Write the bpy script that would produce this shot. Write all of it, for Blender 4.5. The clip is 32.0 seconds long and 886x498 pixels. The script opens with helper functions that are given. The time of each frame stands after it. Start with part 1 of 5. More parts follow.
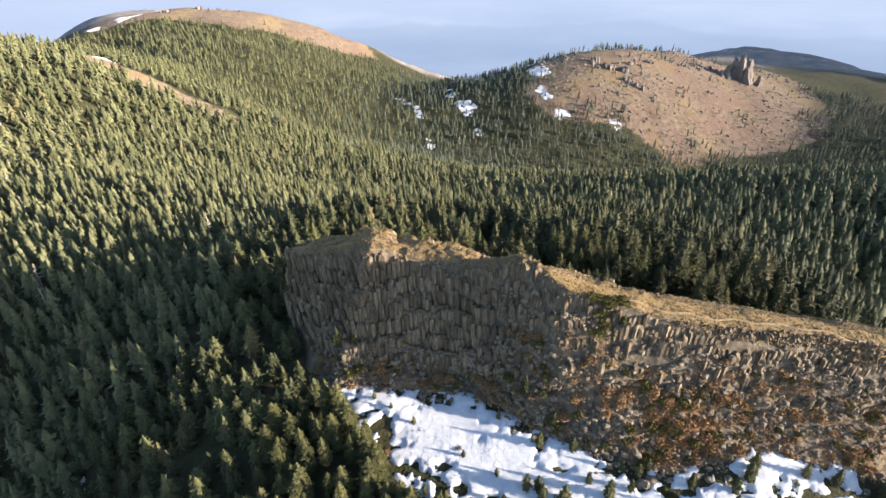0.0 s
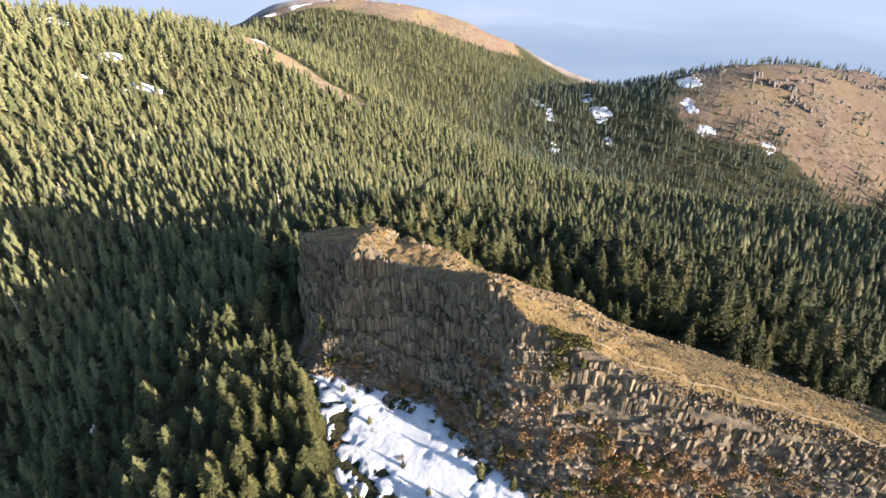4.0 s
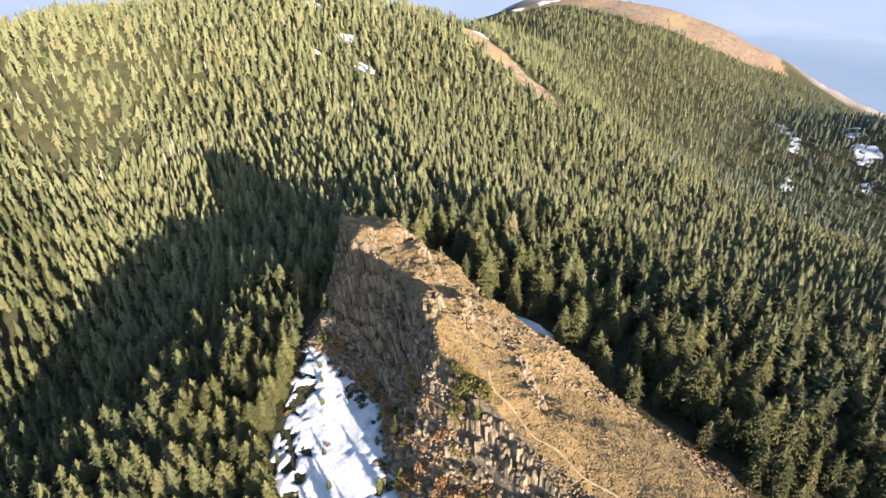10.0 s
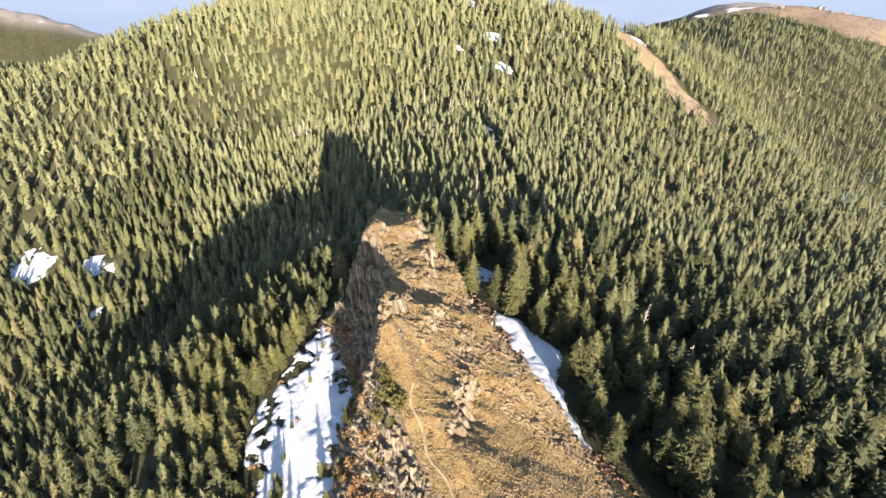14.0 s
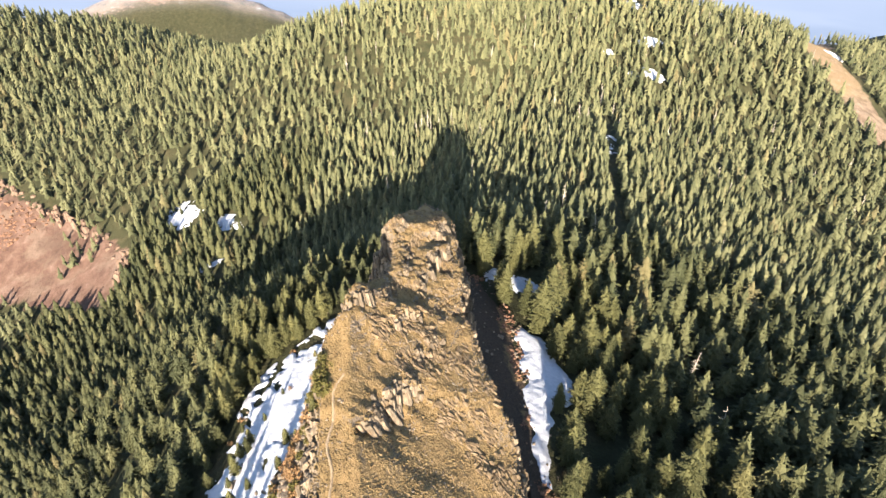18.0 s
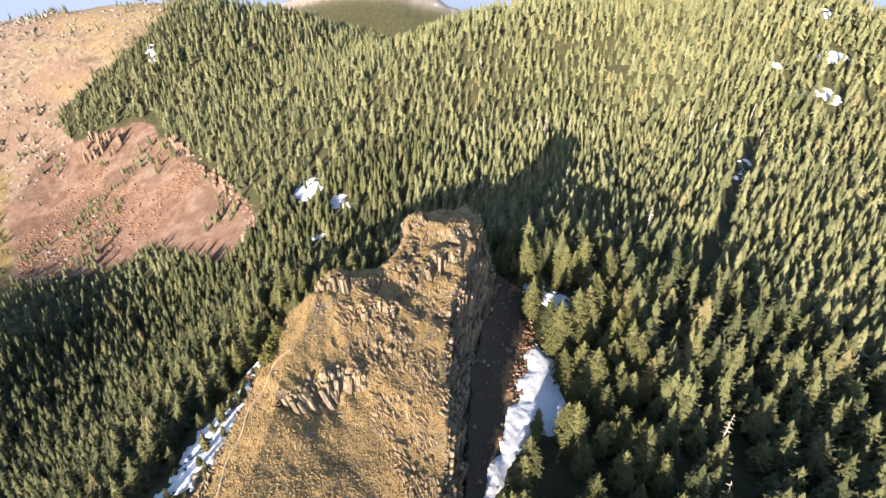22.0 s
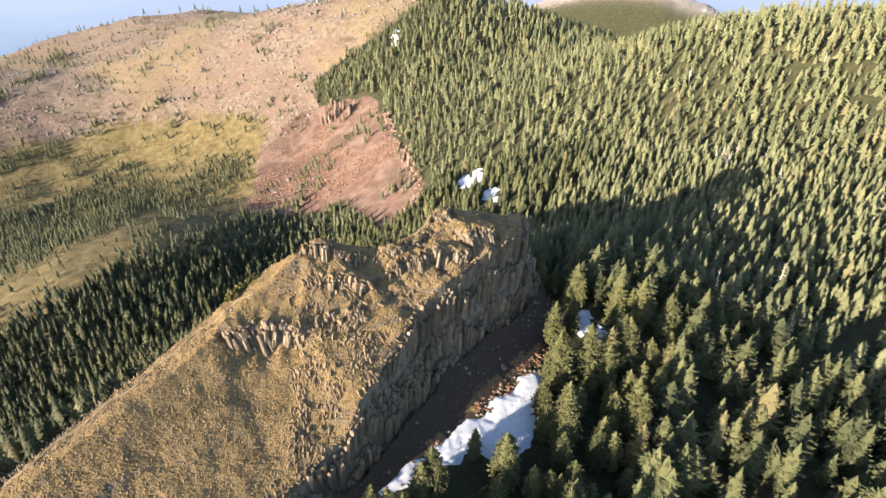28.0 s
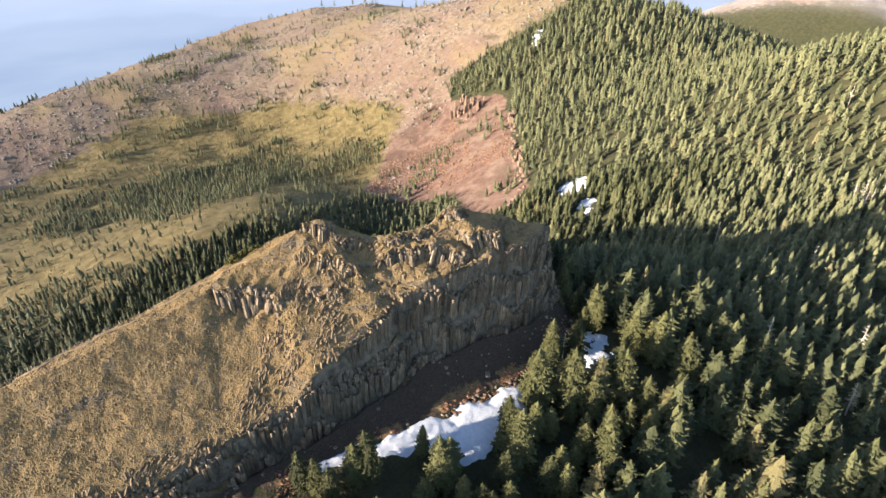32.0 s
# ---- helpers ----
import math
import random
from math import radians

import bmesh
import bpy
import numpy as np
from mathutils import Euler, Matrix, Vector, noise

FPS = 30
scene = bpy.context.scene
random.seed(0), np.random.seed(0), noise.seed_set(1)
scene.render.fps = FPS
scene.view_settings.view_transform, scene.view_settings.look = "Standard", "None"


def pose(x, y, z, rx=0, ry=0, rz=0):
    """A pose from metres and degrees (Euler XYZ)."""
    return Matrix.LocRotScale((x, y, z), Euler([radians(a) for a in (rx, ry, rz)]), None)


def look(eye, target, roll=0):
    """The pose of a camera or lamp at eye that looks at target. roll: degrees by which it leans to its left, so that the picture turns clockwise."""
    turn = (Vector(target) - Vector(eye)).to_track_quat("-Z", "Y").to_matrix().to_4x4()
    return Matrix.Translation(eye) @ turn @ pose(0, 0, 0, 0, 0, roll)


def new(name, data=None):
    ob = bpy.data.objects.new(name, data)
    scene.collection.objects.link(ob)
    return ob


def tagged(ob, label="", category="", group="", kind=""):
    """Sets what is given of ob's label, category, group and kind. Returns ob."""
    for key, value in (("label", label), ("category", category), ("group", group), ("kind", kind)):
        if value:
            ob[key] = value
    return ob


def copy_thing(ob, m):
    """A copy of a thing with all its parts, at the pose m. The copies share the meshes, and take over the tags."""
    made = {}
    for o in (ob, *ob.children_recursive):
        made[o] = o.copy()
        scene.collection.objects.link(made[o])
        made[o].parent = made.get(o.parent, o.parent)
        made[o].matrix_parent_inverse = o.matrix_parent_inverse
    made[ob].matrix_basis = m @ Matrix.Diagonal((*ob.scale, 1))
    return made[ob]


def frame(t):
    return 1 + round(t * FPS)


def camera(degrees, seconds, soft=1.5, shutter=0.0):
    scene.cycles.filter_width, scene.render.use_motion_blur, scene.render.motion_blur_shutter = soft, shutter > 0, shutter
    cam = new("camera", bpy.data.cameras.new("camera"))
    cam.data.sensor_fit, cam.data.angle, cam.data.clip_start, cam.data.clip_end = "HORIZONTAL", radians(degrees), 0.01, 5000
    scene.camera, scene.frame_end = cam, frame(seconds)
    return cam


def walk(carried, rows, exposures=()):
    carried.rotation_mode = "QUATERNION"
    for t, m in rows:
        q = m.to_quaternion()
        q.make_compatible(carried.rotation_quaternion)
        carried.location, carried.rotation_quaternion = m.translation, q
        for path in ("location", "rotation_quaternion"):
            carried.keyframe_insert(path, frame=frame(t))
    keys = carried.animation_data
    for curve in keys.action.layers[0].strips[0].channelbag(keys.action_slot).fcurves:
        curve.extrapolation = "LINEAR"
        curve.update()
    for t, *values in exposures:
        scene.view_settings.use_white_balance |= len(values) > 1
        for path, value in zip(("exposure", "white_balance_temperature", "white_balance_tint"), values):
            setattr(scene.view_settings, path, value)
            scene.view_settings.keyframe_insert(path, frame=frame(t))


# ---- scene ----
cam = camera(78.9, 32.0)
METRES, EYE, TILT, LEAN, TURN = 300.0, 150.0, -29.81, 0.97, 0.0
ROWS = [
    (0.0, 0.0, 0.0, 0.0, 0.0, 0.0, -0.0),
    (0.5, 0.0152, 0.0014, 0.001, 1.68, -0.03, -1.06),
    (1.0, 0.0299, 0.0031, 0.0027, 3.22, -0.08, -2.07),
    (1.5, 0.0445, 0.0054, 0.0047, 4.86, -0.19, -3.13),
    (2.0, 0.059, 0.0081, 0.0066, 6.66, -0.32, -4.27),
    (2.5, 0.0735, 0.0114, 0.0086, 8.44, -0.49, -5.37),
    (3.0, 0.088, 0.0149, 0.0109, 10.29, -0.69, -6.51),
    (3.5, 0.1023, 0.0188, 0.0137, 11.88, -0.92, -7.46),
    (5.5, 0.1584, 0.0388, 0.0281, 19.17, -2.25, -11.54),
    (6.0, 0.172, 0.0449, 0.0324, 21.08, -2.66, -12.58),
    (6.5, 0.1848, 0.0512, 0.0365, 22.81, -3.07, -13.49),
    (7.0, 0.198, 0.0583, 0.0412, 24.57, -3.54, -14.42),
    (7.5, 0.2103, 0.0652, 0.0459, 26.26, -4.01, -15.27),
    (8.0, 0.2235, 0.0732, 0.0509, 28.17, -4.55, -16.15),
    (8.5, 0.2354, 0.0811, 0.0557, 30.05, -5.09, -17.03),
    (9.0, 0.2474, 0.0898, 0.0614, 32.17, -5.75, -18.01),
    (9.5, 0.2584, 0.0984, 0.0669, 34.53, -6.5, -19.0),
    (10.0, 0.2701, 0.108, 0.0731, 36.97, -7.34, -20.01),
    (10.5, 0.2803, 0.1168, 0.0789, 39.05, -8.09, -20.93),
    (11.0, 0.2908, 0.1266, 0.0855, 41.49, -9.01, -21.9),
    (11.5, 0.3007, 0.1367, 0.0916, 43.63, -9.81, -22.61),
    (12.0, 0.3105, 0.1475, 0.0984, 45.83, -10.7, -23.38),
    (12.5, 0.3193, 0.1582, 0.105, 48.0, -11.57, -24.03),
    (13.0, 0.3277, 0.1689, 0.1121, 50.24, -12.54, -24.79),
    (13.5, 0.3361, 0.1806, 0.1191, 52.61, -13.52, -25.41),
    (14.0, 0.3438, 0.1921, 0.1264, 55.07, -14.59, -26.1),
    (14.5, 0.3511, 0.204, 0.1339, 57.73, -15.79, -26.72),
    (16.5, 0.3753, 0.253, 0.1658, 67.73, -20.59, -28.58),
    (17.0, 0.3799, 0.2656, 0.1737, 70.37, -21.85, -28.91),
    (17.5, 0.3839, 0.2783, 0.1815, 72.85, -23.1, -29.2),
    (18.0, 0.3875, 0.2915, 0.1895, 75.3, -24.32, -29.4),
    (18.5, 0.3904, 0.3048, 0.1975, 77.88, -25.6, -29.6),
    (19.0, 0.3927, 0.3181, 0.2056, 80.2, -26.75, -29.74),
    (19.5, 0.3944, 0.3313, 0.2137, 82.46, -27.87, -29.84),
    (20.0, 0.3958, 0.345, 0.2217, 84.83, -29.06, -29.83),
    (20.5, 0.3964, 0.3588, 0.2296, 87.41, -30.34, -29.8),
    (21.0, 0.3966, 0.3723, 0.2376, 90.11, -31.7, -29.75),
    (21.5, 0.3959, 0.3855, 0.2452, 92.68, -32.99, -29.62),
    (22.0, 0.3948, 0.3994, 0.2533, 95.64, -34.46, -29.45),
    (22.5, 0.3931, 0.4127, 0.261, 98.51, -35.88, -29.22),
    (23.0, 0.3911, 0.427, 0.269, 101.28, -37.22, -28.96),
    (23.5, 0.3884, 0.4401, 0.2764, 103.48, -38.3, -28.7),
    (24.0, 0.385, 0.4539, 0.284, 105.86, -39.43, -28.42),
    (24.5, 0.3813, 0.4668, 0.2912, 107.9, -40.39, -28.14),
    (25.0, 0.3768, 0.4801, 0.2989, 109.8, -41.3, -27.85),
    (25.5, 0.372, 0.4925, 0.3058, 112.24, -42.45, -27.46),
    (27.5, 0.3482, 0.5435, 0.335, 122.38, -47.0, -25.17),
    (28.0, 0.3402, 0.5564, 0.3417, 124.62, -47.96, -24.51),
    (28.5, 0.3322, 0.5681, 0.3478, 126.71, -48.83, -23.89),
    (29.0, 0.3232, 0.5804, 0.3547, 129.01, -49.76, -23.17),
    (29.5, 0.3145, 0.5916, 0.361, 131.06, -50.56, -22.48),
    (30.0, 0.3049, 0.6026, 0.3674, 133.26, -51.43, -21.71),
    (30.5, 0.2949, 0.6133, 0.3737, 135.48, -52.25, -20.86),
    (31.0, 0.2843, 0.6239, 0.3799, 137.56, -53.01, -20.03),
    (31.5, 0.2734, 0.6342, 0.3858, 139.44, -53.65, -19.27),
    (32.0, 0.262, 0.6443, 0.3916, 141.3, -54.27, -18.45),
]
walk(cam, [(t, pose(0, 0, EYE, TILT, LEAN, TURN) @ pose(METRES * x, METRES * y, METRES * z, 90 + pitch, roll, yaw)) for t, x, y, z, yaw, pitch, roll in ROWS],
     exposures=[(0.0, 2.12, 5950, 12), (32.0, 2.2, 5950, 12)])


# ---- light ----
SUN_AZ, SUN_EL = -16.3, 12.1
world = bpy.data.worlds.new("sky")
scene.world = world
world.use_nodes = True
wn = world.node_tree
sky = wn.nodes.new("ShaderNodeTexSky")
sky.sky_type = "NISHITA"
sky.sun_disc = False
sky.sun_elevation = radians(SUN_EL)
sky.sun_rotation = radians(90 - SUN_AZ)
sky.altitude = 1200
sky.dust_density = 2.2
wn.links.new(sky.outputs[0], wn.nodes["Background"].inputs[0])
wn.nodes["Background"].inputs[1].default_value = 0.090
sun = new("sun", bpy.data.lights.new("sun", "SUN"))
sun.data.energy = 5.0
sun.data.angle = radians(0.5)
sun.data.color = (1.0, 0.83, 0.62)
ca = math.cos(radians(SUN_EL))
to_sun = Vector((ca * math.cos(radians(SUN_AZ)), ca * math.sin(radians(SUN_AZ)), math.sin(radians(SUN_EL))))
sun.matrix_world = look(to_sun * 900, (0, 0, 0))


# ---- materials ----
class Mat:
    """A node material with a few short-hands."""

    def __init__(self, name, rough=0.9):
        self.m = bpy.data.materials.new(name)
        self.m.use_nodes = True
        self.t = self.m.node_tree
        self.b = self.t.nodes["Principled BSDF"]
        self.b.inputs["Roughness"].default_value = rough
        self.b.inputs["Specular IOR Level"].default_value = 0.15
        self.b.inputs["Diffuse Roughness"].default_value = 0.4
        self.co = self.t.nodes.new("ShaderNodeTexCoord")

    def link(self, a, b):
        self.t.links.new(a, b)
        return a

    def noise(self, scale, detail=4, rough=0.55, coords=None, stretch=None):
        n = self.t.nodes.new("ShaderNodeTexNoise")
        n.inputs["Scale"].default_value = scale
        n.inputs["Detail"].default_value = detail
        n.inputs["Roughness"].default_value = rough
        src = coords or self.geo("Position")
        if stretch:
            mp = self.t.nodes.new("ShaderNodeMapping")
            mp.inputs["Scale"].default_value = stretch
            self.link(src, mp.inputs[0])
            src = mp.outputs[0]
        self.link(src, n.inputs["Vector"])
        return n.outputs["Fac"]

    def geo(self, out):
        return self.t.nodes.new("ShaderNodeNewGeometry").outputs[out]

    def attr(self, name):
        n = self.t.nodes.new("ShaderNodeAttribute")
        n.attribute_name = name
        return n

    def ramp(self, fac, stops):
        r = self.t.nodes.new("ShaderNodeValToRGB")
        els = r.color_ramp.elements
        while len(els) < len(stops):
            els.new(0.5)
        for e, (p, c) in zip(els, stops):
            e.position = p
            e.color = (*c, 1)
        self.link(fac, r.inputs[0])
        return r.outputs[0]

    def mask(self, fac, lo, hi):
        r = self.t.nodes.new("ShaderNodeMapRange")
        r.interpolation_type = "SMOOTHSTEP"
        r.inputs[1].default_value, r.inputs[2].default_value = lo, hi
        self.link(fac, r.inputs[0])
        return r.outputs[0]

    def math(self, op, a, b):
        n = self.t.nodes.new("ShaderNodeMath")
        n.operation = op
        for k, v in enumerate((a, b)):
            if isinstance(v, (int, float)):
                n.inputs[k].default_value = v
            else:
                self.link(v, n.inputs[k])
        return n.outputs[0]

    def mix(self, fac, a, b, kind="MIX"):
        n = self.t.nodes.new("ShaderNodeMixRGB")
        n.blend_type = kind
        for k, v in enumerate((fac, a, b)):
            if isinstance(v, (int, float)):
                n.inputs[k].default_value = v
            elif isinstance(v, tuple):
                n.inputs[k].default_value = (*v, 1)
            else:
                self.link(v, n.inputs[k])
        return n.outputs[0]

    def bump(self, height, strength, distance, onto=None):
        n = self.t.nodes.new("ShaderNodeBump")
        n.inputs["Strength"].default_value = strength
        n.inputs["Distance"].default_value = distance
        self.link(height, n.inputs["Height"])
        if onto:
            self.link(onto, n.inputs["Normal"])
        return n.outputs[0]

    def done(self, color, normal=None):
        self.link(color, self.b.inputs["Base Color"])
        if normal:
            self.link(normal, self.b.inputs["Normal"])
        return self.m


def slope_z(k):
    s = k.t.nodes.new("ShaderNodeSeparateXYZ")
    k.link(k.geo("Normal"), s.inputs[0])
    return s.outputs[2]


def make_ground():
    k = Mat("mountain_ground")
    big, mid, fine = k.noise(0.012, 5), k.noise(0.11, 5), k.noise(1.3, 4)
    floor_c = k.ramp(mid, [(0.3, (0.030, 0.034, 0.015)), (0.55, (0.052, 0.052, 0.024)), (0.75, (0.085, 0.068, 0.034))])
    bald = k.ramp(mid, [(0.25, (0.10, 0.072, 0.048)), (0.5, (0.19, 0.14, 0.097)), (0.75, (0.26, 0.20, 0.145))])
    bald = k.mix(k.mask(big, 0.42, 0.62), bald, k.mix(fine, (0.15, 0.098, 0.072), (0.215, 0.15, 0.11)))
    scrub = k.noise(0.035, 6, 0.7)
    bald = k.mix(k.math("MULTIPLY", k.mask(scrub, 0.54, 0.66), 0.75), bald, k.mix(fine, (0.055, 0.045, 0.025), (0.12, 0.088, 0.05)))
    bald = k.mix(k.math("MULTIPLY", k.mask(k.noise(0.16, 4, 0.85), 0.56, 0.66), 0.8), bald, (0.33, 0.27, 0.23))
    bald = k.mix(k.math("MULTIPLY", k.mask(k.noise(0.09, 5, 0.8), 0.58, 0.68), 0.7), bald, (0.085, 0.060, 0.042))
    scree = k.ramp(mid, [(0.3, (0.095, 0.055, 0.04)), (0.55, (0.155, 0.094, 0.068)), (0.75, (0.225, 0.155, 0.118))])
    runs = k.noise(0.05, 5, 0.65, None, (1.0, -0.6, 0.3))
    scree = k.mix(k.math("MULTIPLY", k.mask(runs, 0.5, 0.62), 0.7), scree, k.mix(fine, (0.15, 0.105, 0.075), (0.25, 0.185, 0.135)))
    scree = k.mix(k.math("MULTIPLY", k.mask(big, 0.54, 0.62), 0.6), scree, (0.085, 0.052, 0.038))
    bald = k.mix(k.math("MULTIPLY", k.mask(k.noise(0.006, 4, 0.6, None, (1.0, 0.5, 1.0)), 0.5, 0.62), 0.45), bald, k.mix(fine, (0.20, 0.145, 0.06), (0.30, 0.225, 0.105)))
    meadow = k.ramp(mid, [(0.3, (0.105, 0.080, 0.030)), (0.55, (0.180, 0.138, 0.058)), (0.75, (0.24, 0.185, 0.095))])
    cov = k.attr("cover")
    sep = k.t.nodes.new("ShaderNodeSeparateColor")
    k.link(cov.outputs["Color"], sep.inputs[0])
    jit = k.math("MULTIPLY", k.math("SUBTRACT", k.noise(0.06, 6, 0.65), 0.5), 1.1)
    c = k.mix(k.mask(k.math("ADD", sep.outputs[0], jit), 0.42, 0.58), floor_c, bald)
    c = k.mix(k.mask(k.math("ADD", sep.outputs[2], jit), 0.42, 0.58), c, meadow)
    c = k.mix(k.mask(k.math("ADD", sep.outputs[1], jit), 0.42, 0.58), c, scree)
    # far hills: haze put into the base colour, growing with distance
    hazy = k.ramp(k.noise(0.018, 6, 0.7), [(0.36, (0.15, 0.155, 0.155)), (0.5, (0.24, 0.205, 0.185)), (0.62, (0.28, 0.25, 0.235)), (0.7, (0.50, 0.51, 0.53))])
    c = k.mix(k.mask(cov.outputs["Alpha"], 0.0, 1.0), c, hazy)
    c = k.mix(k.mask(fine, 0.3, 0.7), c, k.mix(0.35, c, (0.02, 0.015, 0.01)))
    return k.done(c, k.bump(fine, 0.7, 0.6, k.bump(mid, 0.6, 3.0)))


def make_rock():
    k = Mat("basalt_and_dry_grass")
    fine, mid, big = k.noise(2.6, 6, 0.65), k.noise(0.55, 5), k.noise(0.09, 4)
    stone = k.ramp(mid, [(0.3, (0.07, 0.056, 0.042)), (0.5, (0.145, 0.115, 0.082)), (0.72, (0.23, 0.185, 0.132))])
    lichen = k.mix(k.mask(fine, 0.55, 0.72), stone, (0.20, 0.19, 0.14))
    grass = k.ramp(fine, [(0.28, (0.105, 0.072, 0.031)), (0.5, (0.188, 0.129, 0.057)), (0.72, (0.27, 0.19, 0.093))])
    grass = k.mix(k.mask(big, 0.4, 0.62), grass, k.mix(fine, (0.134, 0.088, 0.039), (0.305, 0.208, 0.096)))
    flat = k.math("ADD", slope_z(k), k.math("MULTIPLY", k.math("SUBTRACT", mid, 0.5), 0.5))
    c = k.mix(k.mask(flat, 0.66, 0.86), lichen, grass)
    cov = k.attr("cover")
    sep = k.t.nodes.new("ShaderNodeSeparateColor")
    k.link(cov.outputs["Color"], sep.inputs[0])
    rust = k.ramp(fine, [(0.3, (0.10, 0.055, 0.03)), (0.55, (0.25, 0.13, 0.065)), (0.75, (0.36, 0.21, 0.11))])
    c = k.mix(k.mask(k.math("ADD", sep.outputs[0], k.math("SUBTRACT", mid, 0.5)), 0.4, 0.75), c, rust)
    moss = k.ramp(fine, [(0.3, (0.06, 0.05, 0.015)), (0.7, (0.19, 0.15, 0.04))])
    c = k.mix(k.mask(k.math("ADD", sep.outputs[1], k.math("SUBTRACT", mid, 0.5)), 0.4, 0.75), c, moss)
    # brown talus earth, with shade darkened into the same colour
    soil_shade = k.ramp(fine, [(0.3, (0.032, 0.024, 0.017)), (0.7, (0.090, 0.066, 0.046))])
    c = k.mix(k.mask(k.math("ADD", sep.outputs[2], k.math("SUBTRACT", mid, 0.5)), 0.4, 0.75), c, soil_shade)
    return k.done(c, k.bump(fine, 0.9, 0.25, k.bump(mid, 0.5, 0.6)))


def make_column():
    k = Mat("columnar_basalt")
    rnd = k.t.nodes.new("ShaderNodeObjectInfo").outputs["Random"]
    isl = k.geo("Random Per Island")
    fine, mid = k.noise(3.2, 6, 0.65), k.noise(0.5, 4)
    streak = k.noise(2.0, 5, 0.6, None, (1.0, 1.0, 0.16))
    c = k.ramp(streak, [(0.3, (0.066, 0.052, 0.037)), (0.52, (0.148, 0.116, 0.080)), (0.75, (0.285, 0.225, 0.155))])
    c = k.mix(k.mask(mid, 0.52, 0.7), c, (0.175, 0.125, 0.074))
    c = k.mix(k.mask(fine, 0.58, 0.72), c, (0.21, 0.185, 0.14))
    v = k.math("ADD", 0.62, k.math("MULTIPLY", k.math("FRACT", k.math("ADD", rnd, isl), 0), 0.7))
    hsv = k.t.nodes.new("ShaderNodeHueSaturation")
    k.link(v, hsv.inputs["Value"])
    k.link(c, hsv.inputs["Color"])
    top = k.ramp(fine, [(0.3, (0.085, 0.062, 0.036)), (0.65, (0.20, 0.148, 0.085))])
    c = k.mix(k.math("MULTIPLY", k.mask(slope_z(k), 0.75, 0.95), k.mask(mid, 0.4, 0.5)), hsv.outputs[0], top)
    return k.done(c, k.bump(fine, 0.8, 0.12, k.bump(streak, 0.5, 0.2)))


def make_foliage(name, dark, light, per_object):
    k = Mat(name, 0.75)
    fine = k.noise(1.6, 4, 0.7)
    stand = k.noise(0.02, 3, 0.6)
    if per_object:
        rnd = k.t.nodes.new("ShaderNodeObjectInfo").outputs["Random"]
    else:
        rnd = k.attr("tint").outputs["Fac"]
    v = k.math("ADD", k.math("MULTIPLY", rnd, 0.55), k.math("ADD", k.math("MULTIPLY", fine, 0.4), k.math("MULTIPLY", stand, 0.3)))
    c = k.mix(k.mask(v, 0.15, 1.05), dark, light)
    c = k.mix(k.math("MULTIPLY", k.mask(rnd, 0.94, 0.98), 0.6), c, (0.13, 0.105, 0.05))
    k.b.inputs["Diffuse Roughness"].default_value = 1.0
    return k.done(c, k.bump(fine, 0.8, 0.4))


def make_plain(name, stops, scale, rough=0.9, bump=0.5, dist=0.1):
    k = Mat(name, rough)
    n = k.noise(scale, 5, 0.6)
    return k.done(k.ramp(n, stops), k.bump(n, bump, dist))


M_GROUND, M_ROCK, M_COLUMN = make_ground(), make_rock(), make_column()
M_NEEDLE = make_foliage("fir_needles", (0.033, 0.037, 0.015), (0.110, 0.106, 0.040), True)
# paler and bluer than the near needles: sun and haze painted in
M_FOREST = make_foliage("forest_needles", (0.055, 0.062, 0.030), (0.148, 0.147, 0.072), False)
# the same needles again, with shade put into the colour
M_SHADED = make_foliage("shaded_fir_needles", (0.030, 0.036, 0.017), (0.099, 0.100, 0.043), False)
# distance haze put into the needle colour as a blue-grey tone
M_HAZED = make_foliage("hazed_needles", (0.048, 0.062, 0.044), (0.128, 0.142, 0.100), False)
M_BARK = make_plain("fir_bark", [(0.3, (0.06, 0.045, 0.032)), (0.7, (0.15, 0.12, 0.09))], 4.0)
M_SNAG = make_plain("bleached_wood", [(0.3, (0.22, 0.19, 0.15)), (0.7, (0.42, 0.38, 0.32))], 3.0)
M_SNOW = make_plain("old_snow", [(0.3, (0.45, 0.47, 0.51)), (0.7, (0.58, 0.59, 0.62))], 0.7, 0.6, 0.6, 0.35)
M_BOULDER = make_plain("boulder_stone", [(0.3, (0.08, 0.064, 0.048)), (0.7, (0.29, 0.235, 0.172))], 1.6, 0.9, 0.9, 0.2)
M_ENDS = make_plain("broken_column_ends", [(0.25, (0.065, 0.046, 0.028)), (0.5, (0.145, 0.104, 0.060)), (0.75, (0.255, 0.188, 0.115))], 0.9, 0.9, 0.9, 0.2)
M_RED = make_plain("rusty_rubble", [(0.3, (0.10, 0.055, 0.035)), (0.7, (0.26, 0.15, 0.09))], 1.2, 0.9, 0.9, 0.3)
M_SHRUB = make_plain("shrub_leaves", [(0.3, (0.05, 0.05, 0.015)), (0.7, (0.14, 0.12, 0.035))], 2.0)
M_TUSSOCK = make_plain("dry_grass", [(0.3, (0.075, 0.050, 0.022)), (0.5, (0.175, 0.120, 0.053)), (0.7, (0.27, 0.19, 0.092))], 0.9)
M_BRUSH = make_plain("dry_brush", [(0.3, (0.13, 0.078, 0.036)), (0.7, (0.36, 0.22, 0.105))], 2.0)
M_CRAG = make_plain("far_crag_stone", [(0.3, (0.10, 0.085, 0.075)), (0.7, (0.26, 0.225, 0.195))], 0.3, 0.9, 0.8, 0.8)
